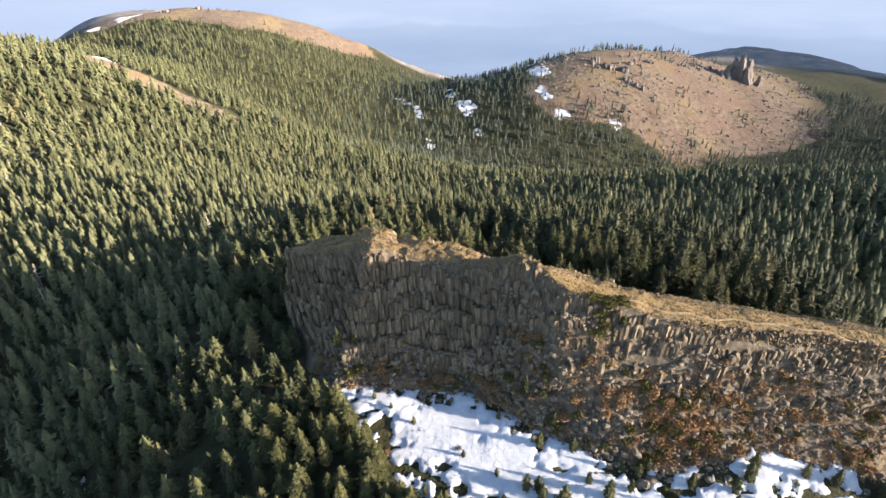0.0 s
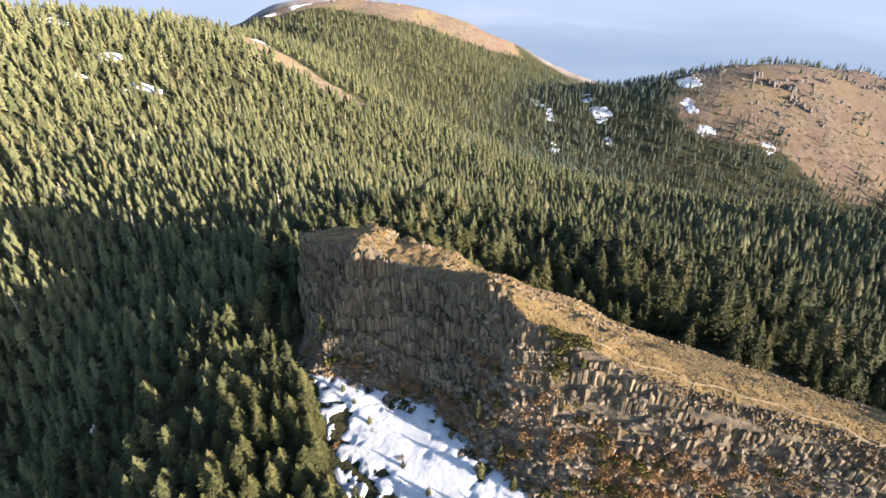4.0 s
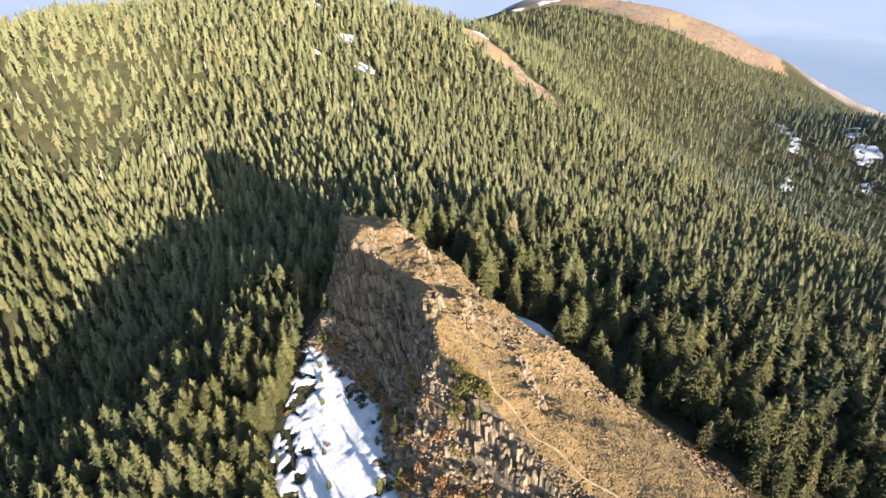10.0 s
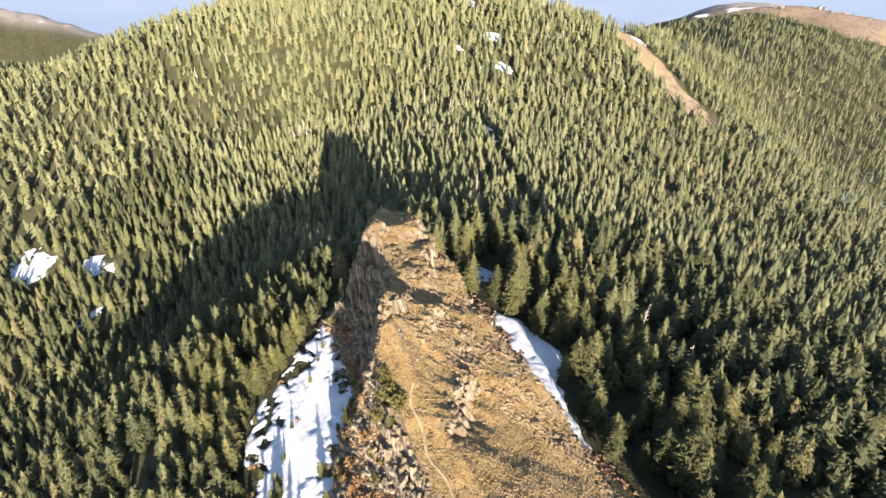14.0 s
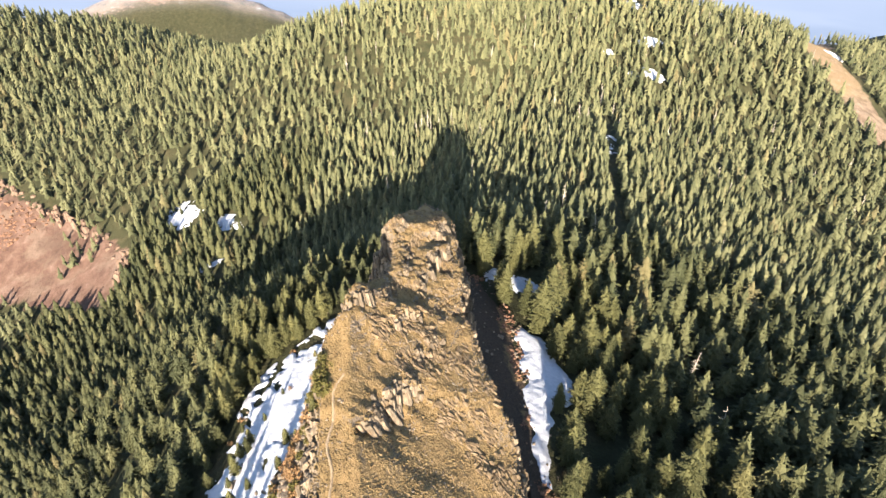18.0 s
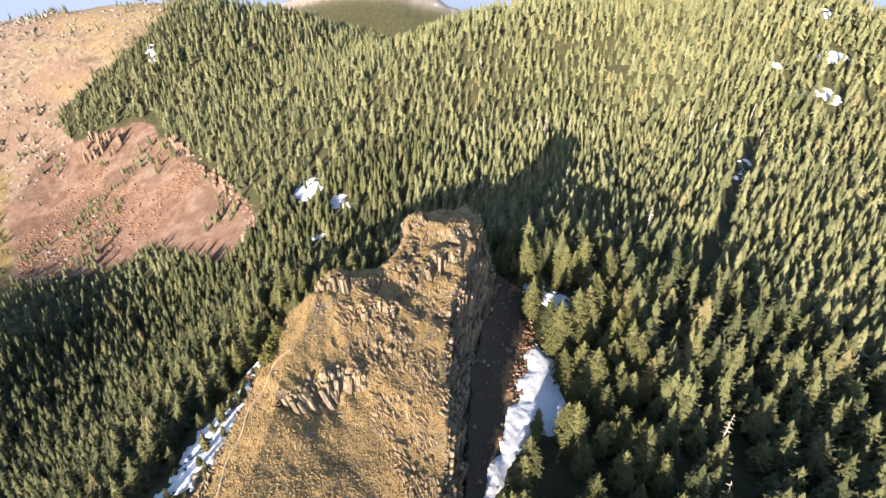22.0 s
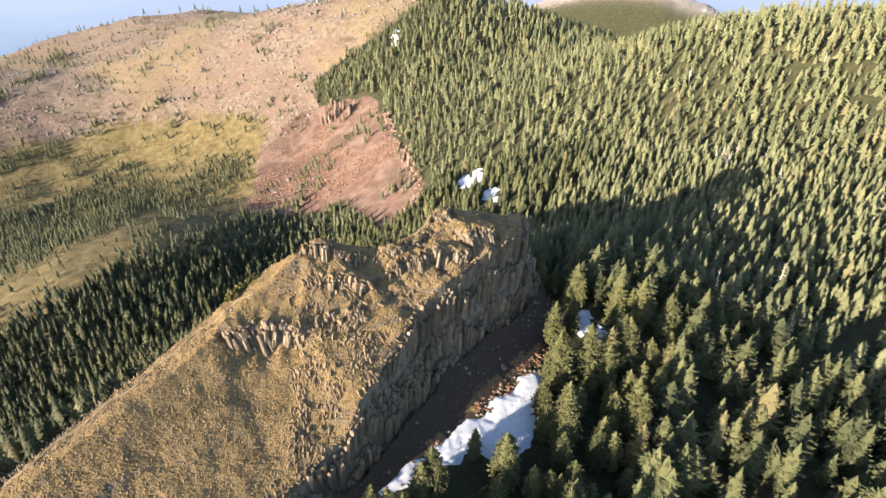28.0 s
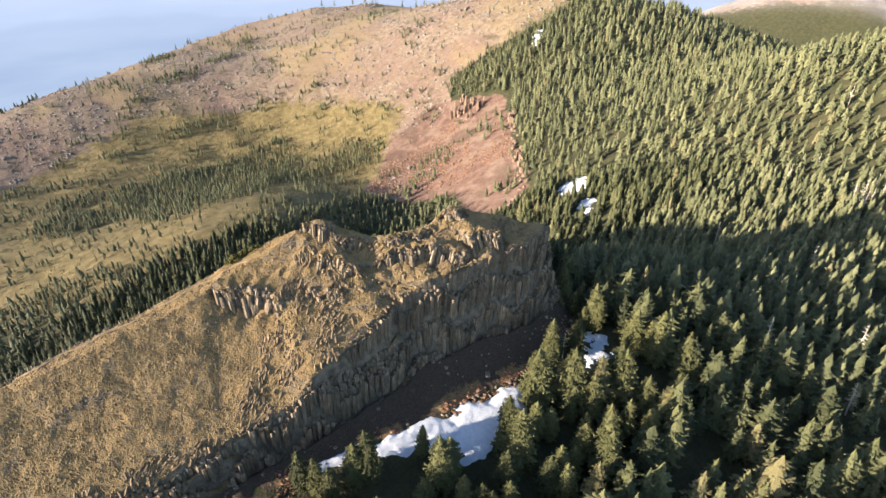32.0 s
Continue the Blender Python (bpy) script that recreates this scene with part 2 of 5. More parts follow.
M_BAND = make_plain("pale_cliff_stone", [(0.3, (0.10, 0.066, 0.047)), (0.7, (0.235, 0.165, 0.118))], 0.4, 0.9, 0.8, 0.6)
M_PATH = make_plain("trodden_earth", [(0.3, (0.18, 0.132, 0.08)), (0.7, (0.31, 0.24, 0.155))], 1.5)


# ---- the lie of the land ----
NEAR_LAND = [  # x, y, reach, rise
    (20, 80, 44, 10), (-50, 95, 48, 34), (-20, 30, 48, 45), (80, 40, 56, 79),
    (60, 140, 64, 53), (-30, 170, 64, 22), (-120, 100, 72, 36), (-150, 0, 64, 27),
    (-120, 200, 80, 51)]
MID_LAND = [
    (-330, 110, 120, 137), (-380, 260, 120, -26), (-250, 350, 120, 71), (-310, 500, 104, 63),
    (-150, 480, 104, 17), (0, 350, 144, 44), (200, 250, 160, 65), (-220, -120, 88, 42),
    (-280, -250, 88, -13), (-120, -350, 120, -38), (-450, -230, 136, 69), (-620, -120, 152, 83),
    (-50, -150, 120, 71), (-420, -550, 224, 160), (-600, -1050, 264, 57)]
FAR_LAND = [
    (-250, -800, 224, 163), (0, -600, 224, 186), (-650, 1220, 240, 83), (-380, 850, 208, 59),
    (-60, 720, 160, -2), (190, 880, 144, 85), (400, 1040, 184, 85), (620, 1150, 184, -55),
    (150, 620, 160, -13), (420, 620, 224, -77), (500, 250, 208, 120), (-330, 1300, 224, 44),
    (-750, 650, 224, -64), (-800, 300, 200, 81), (100, 1250, 224, -103), (-1000, -450, 304, -6)]
SIDE_LAND = [
    (-290, -70, 64, 8), (-210, -40, 56, -6), (-450, 330, 120, 137), (-480, 130, 120, 29),
    (300, -1100, 360, -249), (750, -700, 320, -114), (-140, -90, 56, -34), (-200, -190, 64, -34),
    (-100, -1350, 320, -78), (-540, 900, 128, 3), (-450, 640, 96, 88), (-180, -600, 184, -222), (-150, -560, 120, 28),
    (-320, -800, 130, -62), (-460, -630, 120, -54), (60, -400, 80, -14), (0, -230, 70, -12),
    (-470, -900, 110, -18), (40, -500, 80, -20), (-100, 58, 30, -9), (-45, 38, 22, 4)]

DISTANT_HILLS = [
    (769, 1460, 210, 98), (1010, 1330, 220, 40), (-966, 1338, 150, 40), (-800, 1560, 200, 190),
    (-1500, -260, 170, 140), (-1540, -20, 140, 80), (-1480, -520, 160, 90), (-260, 1560, 200, 45)]


def lattice(ix, iy, seed):
    h = (ix.astype(np.int64) * 374761393 + iy.astype(np.int64) * 668265263 + seed * 1442695041) & 0xFFFFFFFF
    h = ((h ^ (h >> 13)) * 1274126177) & 0xFFFFFFFF
    return ((h ^ (h >> 16)) & 0xFFFF) / 65535.0


def value_noise(x, y, size, seed=0):
    """Smooth noise, 0 to 1, with features about size metres across."""
    x, y = np.asarray(x, float) / size, np.asarray(y, float) / size
    ix, iy = np.floor(x), np.floor(y)
    fx, fy = x - ix, y - iy
    fx, fy = fx * fx * (3 - 2 * fx), fy * fy * (3 - 2 * fy)
    a, b = lattice(ix, iy, seed), lattice(ix + 1, iy, seed)
    c, d = lattice(ix, iy + 1, seed), lattice(ix + 1, iy + 1, seed)
    return (a * (1 - fx) + b * fx) * (1 - fy) + (c * (1 - fx) + d * fx) * fy


def fractal(x, y, size, octaves=4, seed=0):
    total, amp, norm = 0.0, 1.0, 0.0
    for o in range(octaves):
        total = total + amp * (value_noise(x, y, size / 2 ** o, seed + o * 17) - 0.5)
        norm += amp
        amp *= 0.5
    return total / norm * 2


def smooth(lo, hi, v):
    t = np.clip((v - lo) / (hi - lo), 0, 1)
    return t * t * (3 - 2 * t)


def inside(x, y, corners):
    """Signed distance to a polygon, above zero inside it."""
    x, y = np.asarray(x, float), np.asarray(y, float)
    best, odd = np.full(x.shape, 1e9), np.zeros(x.shape, bool)
    for (ax, ay), (bx, by) in zip(corners, corners[1:] + corners[:1]):
        ex, ey = bx - ax, by - ay
        t = np.clip(((x - ax) * ex + (y - ay) * ey) / (ex * ex + ey * ey), 0, 1)
        best = np.minimum(best, np.hypot(x - ax - t * ex, y - ay - t * ey))
        cross = (ay > y) != (by > y)
        if ay != by:
            odd ^= cross & (x < ex * (y - ay) / (by - ay) + ax)
    return np.where(odd, best, -best)


def near_line(x, y, ax, ay, bx, by):
    ex, ey = bx - ax, by - ay
    t = np.clip(((x - ax) * ex + (y - ay) * ey) / (ex * ex + ey * ey), 0, 1)
    return np.hypot(x - ax - t * ex, y - ay - t * ey), t


def ground_z(x, y):
    x, y = np.asarray(x, float), np.asarray(y, float)
    z = np.full(x.shape, -130.0)
    for cx, cy, reach, rise in NEAR_LAND + MID_LAND + FAR_LAND + SIDE_LAND:
        z = z + rise * np.exp(-((x - cx) ** 2 + (y - cy) ** 2) / (2 * reach * reach))
    r = np.hypot(x, y)
    z = z - 150 * smooth(1250, 1750, r) - 220 * smooth(1620, 1850, r)
    for cx, cy, reach, rise in DISTANT_HILLS:
        z = z + rise * np.exp(-((x - cx) ** 2 + (y - cy) ** 2) / (2 * reach * reach))
    rough = smooth(60, 500, np.hypot(x - 10, y - 80))
    z = z + fractal(x, y, 26, 3, 5) * (0.8 + 2.0 * rough) + fractal(x, y, 170, 4, 9) * 16 * smooth(300, 1100, r)
    return z


# ---- regions in plan ----
RED_SCREE = [(-304, -230), (-320, -178), (-245, -105), (-204, -52), (-172, -28), (-140, -32), (-180, -95), (-157, -133), (-158, -178), (-246, -257), (-293, -252)]
BALD_SW = [(-470, -225), (-414, -222), (-373, -237), (-329, -258), (-304, -232), (-180, -110), (-150, -160), (-71, -138), (-6, -142), (44, -185), (75, -200), (300, -300), (300, -1500), (-1500, -1500), (-900, -300)]
MEADOW = [(-150, -170), (-235, -255), (-270, -300), (-215, -430), (-90, -500), (60, -430), (110, -250), (44, -165), (0, -135), (-70, -130)]
TREE_BELT = [(60, -320), (-1, -240), (-52, -190), (-143, -259), (-228, -234), (-253, -267), (-185, -366), (-85, -418), (19, -360)]
THICKETS = [(-203, -800, 40), (-160, -600, 34), (-323, -744, 30), (-110, -550, 26), (-211, -458, 18), (-262, -422, 20), (-128, -463, 20), (-240, -640, 18), (-90, -640, 30)]
BALD_NE = [(118, 797), (140, 900), (189, 975), (329, 1030), (485, 1075), (590, 1060), (640, 960), (622, 850), (548, 768), (480, 730), (420, 715), (302, 668), (251, 732), (150, 736)]
STRIP = [(-430, 610), (-330, 520), (-289, 465), (-219, 440), (-160, 432), (-180, 410), (-236, 418), (-290, 440), (-350, 510), (-450, 600)]
PEAK = [(-690, 1080), (-620, 1100), (-540, 1130), (-384, 1075), (-256, 1140), (-150, 1260), (-250, 1500), (-500, 1600), (-800, 1500)]
RIM = [(-31, 90.5), (-29.5, 88.4), (-24, 84.6), (-18, 81.7), (-13, 79.8), (-8, 79.6), (-3.5, 79.2), (1.5, 77.7), (5, 74.9), (8.5, 71.3), (11, 70.2), (14, 69.2), (19, 66.6), (25, 65.4), (31, 64.2), (36, 63.6), (44, 63.6), (54, 63), (66, 61.5), (80, 59),
       (84, 72), (72, 84), (56, 86.5), (41, 89.5), (30, 90.5), (20, 89.5), (12, 88.6), (5, 89), (-8, 91.5), (-18, 93), (-28, 92.6)]
FOOT = [(-31.5, 84), (-26, 76), (-20, 70.5), (-10, 70.5), (3, 67.5), (12, 61), (22, 56), (33, 53), (46, 55), (60, 53), (80, 51), (94, 70), (80, 92), (56, 94),
        (40, 95), (28, 97), (18, 99), (9, 101), (0, 102.5), (-12, 104), (-27, 102), (-34, 97.5), (-34.5, 90)]
SNOW_S = [(-21, 73), (-20, 69), (-13, 61), (-9, 57), (-5, 51), (10, 46), (17, 43), (30, 44), (45, 47), (62, 49), (62, 57), (47, 58.5), (38, 54), (33, 54), (23, 58), (12, 63), (3, 69.5), (-3, 70), (-12, 72.5)]
SNOW_N = [(-9, 106.5), (-4, 104), (4, 102.5), (13, 100), (18, 98.5), (29, 95.5), (31, 97), (22, 100.5), (15, 104.5), (12, 109), (8, 112), (3, 109.5), (-4, 109)]
SNOW_N_SMALL = [(-32, 107), (-28, 104), (-21, 110), (-21, 117), (-25, 121), (-30, 113)]


# ---- building helpers ----
def mesh_from(name, verts, faces, material, flat=True):
    """A mesh from arrays; faces all have the same number of corners."""
    verts, faces = np.asarray(verts, np.float32), np.asarray(faces, np.int32)
    me = bpy.data.meshes.new(name)
    n = faces.shape[1]
    me.vertices.add(len(verts))
    me.vertices.foreach_set("co", verts.ravel())
    me.loops.add(faces.size)
    me.loops.foreach_set("vertex_index", faces.ravel())
    me.polygons.add(len(faces))
    me.polygons.foreach_set("loop_start", np.arange(0, faces.size, n, dtype=np.int32))
    me.polygons.foreach_set("use_smooth", np.full(len(faces), not flat))
    me.update(calc_edges=True)
    me.materials.append(material)
    return me


def colour_layer(me, rgba):
    a = me.attributes.new("cover", "FLOAT_COLOR", "POINT")
    a.data.foreach_set("color", np.asarray(rgba, np.float32).ravel())


def grid_faces(nx, ny):
    i = np.arange(nx * ny).reshape(ny, nx)
    return np.stack([i[:-1, :-1], i[:-1, 1:], i[1:, 1:], i[1:, :-1]], -1).reshape(-1, 4)


def part(name, me, parent, label=""):
    ob = new(name, me)
    ob.parent = parent
    if label:
        ob["label"] = label
    return ob


# ---- the rock's form ----
OUTCROPS = [  # from, to, facing, height, rows
    (31.5, 70, 27, 74.2, 0.70, 0.71, 2.6, 3), (27, 74.2, 24, 77.2, 0.85, 0.52, 2.9, 3), (13.6, 69.6, 11.5, 73.5, 0.86, 0.5, 2.3, 3), (11, 73.5, 7.5, 77.2, 0.72, 0.69, 1.7, 2),
    (14.4, 76.2, 11.2, 81, 0.82, 0.57, 1.7, 3), (4.5, 82, -3.5, 85.8, 0.45, 0.89, 2.6, 3), (-3.5, 86, -8, 90.4, 0.72, 0.69, 3.0, 3), (-10.2, 88.6, -16.5, 91.2, 0.40, 0.92, 3.6, 3),
    (2.5, 80.0, -6.5, 81.8, 0.30, 0.95, 1.4, 3), (-9, 80.8, -15, 82.4, 0.45, 0.89, 1.6, 3), (19, 79, 15, 83.5, 0.75, 0.66, 1.1, 2)]
CREST_X = [-40, -30, -24, -18, -13, -8, -3.5, 1.5, 5, 8.5, 11.3, 15, 19, 24, 30, 40, 54, 66, 85, 100]
CREST_Z = [46, 49.8, 51.5, 53.2, 54.9, 53.4, 52.8, 53.3, 54.2, 55.7, 57.2, 56.6, 54.7, 53.1, 51.4, 49.6, 47.7, 45.8, 42, 38]
CREST_Y = [92, 89.6, 85.6, 82.6, 80.7, 80.5, 80.1, 78.6, 76, 72.4, 71.3, 70.4, 69.6, 69, 69, 69, 68, 67, 66, 66]
FALL_N = [0.2, 0.2, 0.22, 0.26, 0.30, 0.26, 0.24, 0.30, 0.42, 0.52, 0.58, 0.60, 0.52, 0.46, 0.52, 0.57, 0.58, 0.58, 0.45, 0.35]


def rock_top(x, y):
    cz, cy = np.interp(x, CREST_X, CREST_Z), np.interp(x, CREST_X, CREST_Y)
    z = cz - np.interp(x, CREST_X, FALL_N) * np.maximum(0, y - cy) - np.interp(x, [10, 22], [0.5, 0.06]) * np.maximum(0, cy - y)
    # beyond the path the ground breaks down to the rim
    z = z - smooth(25, 31, x) * (0.6 * np.maximum(0, 64.7 - y) + 0.4 * smooth(64.9, 64.2, y))
    # ledges on the upper block, uneven in height and plan
    step = 2.2
    warp = z + fractal(x, y, 9, 3, 31) * 1.6
    t = warp / step
    ledge = (np.floor(t) + smooth(0.55, 0.85, t - np.floor(t))) * step - (warp - z) - 0.4
    w = (0.2 + 0.15 * smooth(16, 6, x)) * smooth(30, 20, x) * smooth(0, 3, y - cy)
    z = z * (1 - w) + ledge * w
    # the ground breaks off at every outcrop of columns, and evens out behind and below it
    for ax, ay, bx, by, fx, fy, tall, rows in OUTCROPS:
        half = math.hypot(bx - ax, by - ay) / 2
        dx, dy = x - (ax + bx) / 2, y - (ay + by) / 2
        along = dx * -fy + dy * fx
        out = dx * fx + dy * fy + 0.45 * np.sin(along * 1.3 + ax) + 0.3 * np.sin(along * 3.1 + by)
        above = 0.5 * np.exp(-np.maximum(0, -out) / (1.3 * tall)) * smooth(0.45, -0.45, out)
        below = 0.42 * np.exp(-np.maximum(0, out) / (1.1 * tall)) * smooth(-0.45, 0.45, out)
        z = z + tall * (above - below) * smooth(half + 1.8, half - 0.4, np.abs(along))
    return z


def south_side(x, y):
    return y < np.interp(x, CREST_X, CREST_Y)


def rock_z(x, y):
    """The rock's surface, and how far up the face it is: 0 at the foot, 1 at the rim."""
    x, y = np.asarray(x, float), np.asarray(y, float)
    wob = fractal(x, y, 7, 3, 3) * np.where(y > 84, 0.8, 1.3)
    foot, rim = inside(x, y, FOOT) + wob * 0.7, inside(x, y, RIM) + wob
    u = np.where(rim >= 0, 1.0, np.clip(foot, 0, None) / (np.clip(foot, 0, None) + np.maximum(-rim, 1e-6)))
    g, top = ground_z(x, y), rock_top(x, y)
    # the talus reaches higher under the eastern wall
    south = south_side(x, y)
    share = np.where(south, np.interp(x, [-20, 5, 30, 60], [0.22, 0.28, 0.5, 0.5]), np.interp(x, [-30, 0, 40], [0.2, 0.17, 0.12]))
    split = np.where(south, np.interp(x, [-20, 5, 30, 60], [0.30, 0.38, 0.64, 0.66]), np.interp(x, [-35, -24, 0, 40], [0.3, 0.6, 0.72, 0.55]))
    split = split + fractal(x, y, 5, 2, 77) * 0.07
    climb = np.clip((u - split) / (0.98 - split), 0, 1)
    # the wall stands in two or three courses with narrow ledges
    course = climb + 0.05 * np.sin(climb * 12.57 + fractal(x, y, 11, 2, 55) * 4)
    p = np.where(u < split, share * (u / split) ** 1.15, share + (1 - share) * np.clip(course, 0, 1))
    z = g + (top - g) * p
    z = z + fractal(x, y, 3.2, 4, 41) * 0.34 * smooth(0.02, 0.15, u)
    return np.where(foot > -1.5, np.where(foot > 0, z, g - 0.25 * np.clip(-foot, 0, 1.5) - 0.1), g - 2.0), np.where(rim >= 0, 1.0, np.where(u < split, 0.7 * u / split, 0.7 + 0.29 * climb))


def surface_z(x, y):
    """Ground or rock, whichever is higher."""
    return np.maximum(ground_z(x, y), rock_z(x, y)[0])


# ---- ground: one sheet to the horizon ----
def build_ground():
    n, k, reach = 320, 4.6, 2200.0
    u = np.linspace(-1, 1, n)
    s = np.sinh(k * u) / np.sinh(k) * reach
    gx, gy = np.meshgrid(s - 30, s + 70)
    x, y = gx.ravel(), gy.ravel()
    z = ground_z(x, y)
    z = z - 3.0 * smooth(3, 8, inside(x, y, FOOT))
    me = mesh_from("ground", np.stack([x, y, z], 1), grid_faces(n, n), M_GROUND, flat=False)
    r = np.hypot(x, y)
    soft = 12
    sw = smooth(-soft, soft, inside(x, y, BALD_SW))
    ne = smooth(-25, 25, inside(x, y, BALD_NE))
    strip = smooth(-8, 8, inside(x, y, STRIP))
    peak = smooth(-30, 30, inside(x, y, PEAK))
    far_bald = smooth(1280, 1450, r) * smooth(-0.1, 0.3, fractal(x, y, 500, 3, 21))
    bald = np.clip(np.maximum.reduce([sw, ne, strip, peak, far_bald]), 0, 1)
    scree = smooth(-10, 10, inside(x, y, RED_SCREE))
    meadow = smooth(-60, 30, inside(x, y, MEADOW)) * (1 - 0.5 * scree)
    # share of the painted haze, by distance from the middle
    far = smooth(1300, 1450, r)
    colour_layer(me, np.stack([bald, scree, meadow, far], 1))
    tagged(new("ground", me), "forested mountain slopes with bald tan ridges and red scree", "ground", kind="structure")


build_ground()


def build_backdrop():
    # a ring that glows, with haze and faint ridge lines painted on it
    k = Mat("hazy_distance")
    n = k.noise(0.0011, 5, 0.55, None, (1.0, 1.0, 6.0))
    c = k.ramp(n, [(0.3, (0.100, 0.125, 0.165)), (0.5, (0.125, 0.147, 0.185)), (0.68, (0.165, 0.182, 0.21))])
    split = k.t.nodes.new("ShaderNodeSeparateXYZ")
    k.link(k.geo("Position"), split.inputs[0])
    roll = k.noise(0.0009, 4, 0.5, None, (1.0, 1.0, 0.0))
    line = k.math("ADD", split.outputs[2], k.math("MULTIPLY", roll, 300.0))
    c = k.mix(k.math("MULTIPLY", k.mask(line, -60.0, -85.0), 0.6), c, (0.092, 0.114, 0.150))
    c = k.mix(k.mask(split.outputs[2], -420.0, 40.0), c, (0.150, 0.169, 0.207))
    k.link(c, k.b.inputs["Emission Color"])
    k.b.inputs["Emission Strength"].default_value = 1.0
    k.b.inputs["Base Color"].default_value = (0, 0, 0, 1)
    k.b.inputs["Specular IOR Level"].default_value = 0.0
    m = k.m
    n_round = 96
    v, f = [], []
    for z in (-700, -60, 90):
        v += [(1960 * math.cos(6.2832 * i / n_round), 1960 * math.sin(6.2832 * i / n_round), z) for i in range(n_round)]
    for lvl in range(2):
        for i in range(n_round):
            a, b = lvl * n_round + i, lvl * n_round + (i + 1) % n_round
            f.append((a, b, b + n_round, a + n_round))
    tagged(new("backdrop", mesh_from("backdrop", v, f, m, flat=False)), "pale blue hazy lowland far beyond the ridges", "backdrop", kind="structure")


build_backdrop()


# ---- the columnar rock ----
def build_rock():
    step = 0.31
    xs, ys = np.arange(-38, 97, step), np.arange(49, 108, step)
    gx, gy = np.meshgrid(xs, ys)
    x, y = gx.ravel(), gy.ravel()
    z, u = rock_z(x, y)
    # columns stand proud of the face
    zx = np.gradient(z.reshape(gx.shape), step, axis=1).ravel()
    zy = np.gradient(z.reshape(gx.shape), step, axis=0).ravel()
    steep = np.hypot(zx, zy)
    tuft = (value_noise(x, y, 0.62, 8) - 0.5) * 0.16 + (value_noise(x, y, 1.3, 12) - 0.5) * 0.08
    z = z + tuft - 0.7 * smooth(0.9, 1.8, steep) - 3.0 * smooth(1.4, 3.0, steep) * (1 - 0.75 * smooth(9, 14, x) * (y < 72))
    faces = grid_faces(len(xs), len(ys))
    keep = (inside(x, y, FOOT) > -2.2)[faces].all(1)
    used = np.unique(faces[keep])
    back = np.full(len(x), -1)
    back[used] = np.arange(len(used))
    me = mesh_from("body", np.stack([x, y, z], 1)[used], back[faces[keep]], M_ROCK, flat=False)
    rust = np.exp(-(((x - 36) / 7) ** 2 + ((y - 57) / 3.5) ** 2)) + 0.9 * smooth(0.3, 0.0, u) * (y > 80) * smooth(0.4, 0.65, value_noise(x, y, 3.5, 23)) + 0.5 * np.exp(-(((x + 8) / 12) ** 2 + ((y - 72) / 2.0) ** 2))
    moss = np.exp(-(((x - 22.5) / 3.0) ** 2 + ((y - 65.5) / 2.2) ** 2)) + 0.45 * np.exp(-(((x - 40) / 14) ** 2 + ((y - 59) / 2.0) ** 2))
    # dark earth on the talus; north side and west end darkened as shade
    soil_shade = smooth(-25, -29, x) * smooth(1.0, 0.9, u) + smooth(0.72, 0.66, u) * (y > 84) * 0.85 + smooth(0.6, 0.3, u) * (y <= 84) * 0.15
    colour_layer(me, np.stack([np.clip(rust, 0, 1), np.clip(moss, 0, 1), np.clip(soil_shade - rust, 0, 1), np.ones(len(x))], 1)[used])
    rock = tagged(new("basalt_butte"), "long butte of columnar basalt topped with dry tan grass", "rock outcrop", kind="structure")
    part("body", me, rock, "dry grass, rubble and talus over basalt")
    return rock


ROCK = build_rock()


def column_shape(rng):
    """A five to seven sided prism of unit height with a broken, tilted top, from z -1 to 0."""
    n = rng.choice([5, 6, 6, 7])
    turn = rng.random() * 6.28
    ring = [(math.cos(turn + 6.2832 * i / n) * rng.uniform(0.86, 1.1), math.sin(turn + 6.2832 * i / n) * rng.uniform(0.86, 1.1)) for i in range(n)]
    tx, ty = rng.uniform(-0.3, 0.3), rng.uniform(-0.3, 0.3)
    verts = [(px * 1.04, py * 1.04, -1.0) for px, py in ring]
    verts += [(px, py, -0.5 + rng.uniform(-0.1, 0.1)) for px, py in ring]
    verts += [(px * 0.97, py * 0.97, -0.16 / 4 + (tx * px + ty * py) * 0.1) for px, py in ring]
    verts += [(px * 0.72, py * 0.72, (tx * px + ty * py) * 0.1) for px, py in ring]
    faces = []
    for lvl in range(3):
        for i in range(n):
            a, b = lvl * n + i, lvl * n + (i + 1) % n
            faces += [(a, b, b + n), (a, b + n, a + n)]
    faces += [(3 * n, 3 * n + i, 3 * n + i + 1) for i in range(1, n - 1)]
    return np.array(verts), np.array(faces)


def stub_shape(rng):
    """A short five-sided column end with a slanting broken top, from z -1 to 0."""
    turn = rng.random() * 6.28
    ring = [(math.cos(turn + 1.2566 * i) * rng.uniform(0.8, 1.15), math.sin(turn + 1.2566 * i) * rng.uniform(0.8, 1.15)) for i in range(5)]
    tx, ty = rng.uniform(-0.5, 0.5), rng.uniform(-0.5, 0.5)
    verts = [(px * 1.08, py * 1.08, -1.0) for px, py in ring] + [(px * 0.9, py * 0.9, (tx * px + ty * py) * 0.3) for px, py in ring]
    faces = []
    for i in range(5):
        a, b = i, (i + 1) % 5
        faces += [(a, b, b + 5), (a, b + 5, a + 5)]
    faces += [(5, 6, 7), (5, 7, 8), (5, 8, 9)]
    return np.array(verts), np.array(faces)


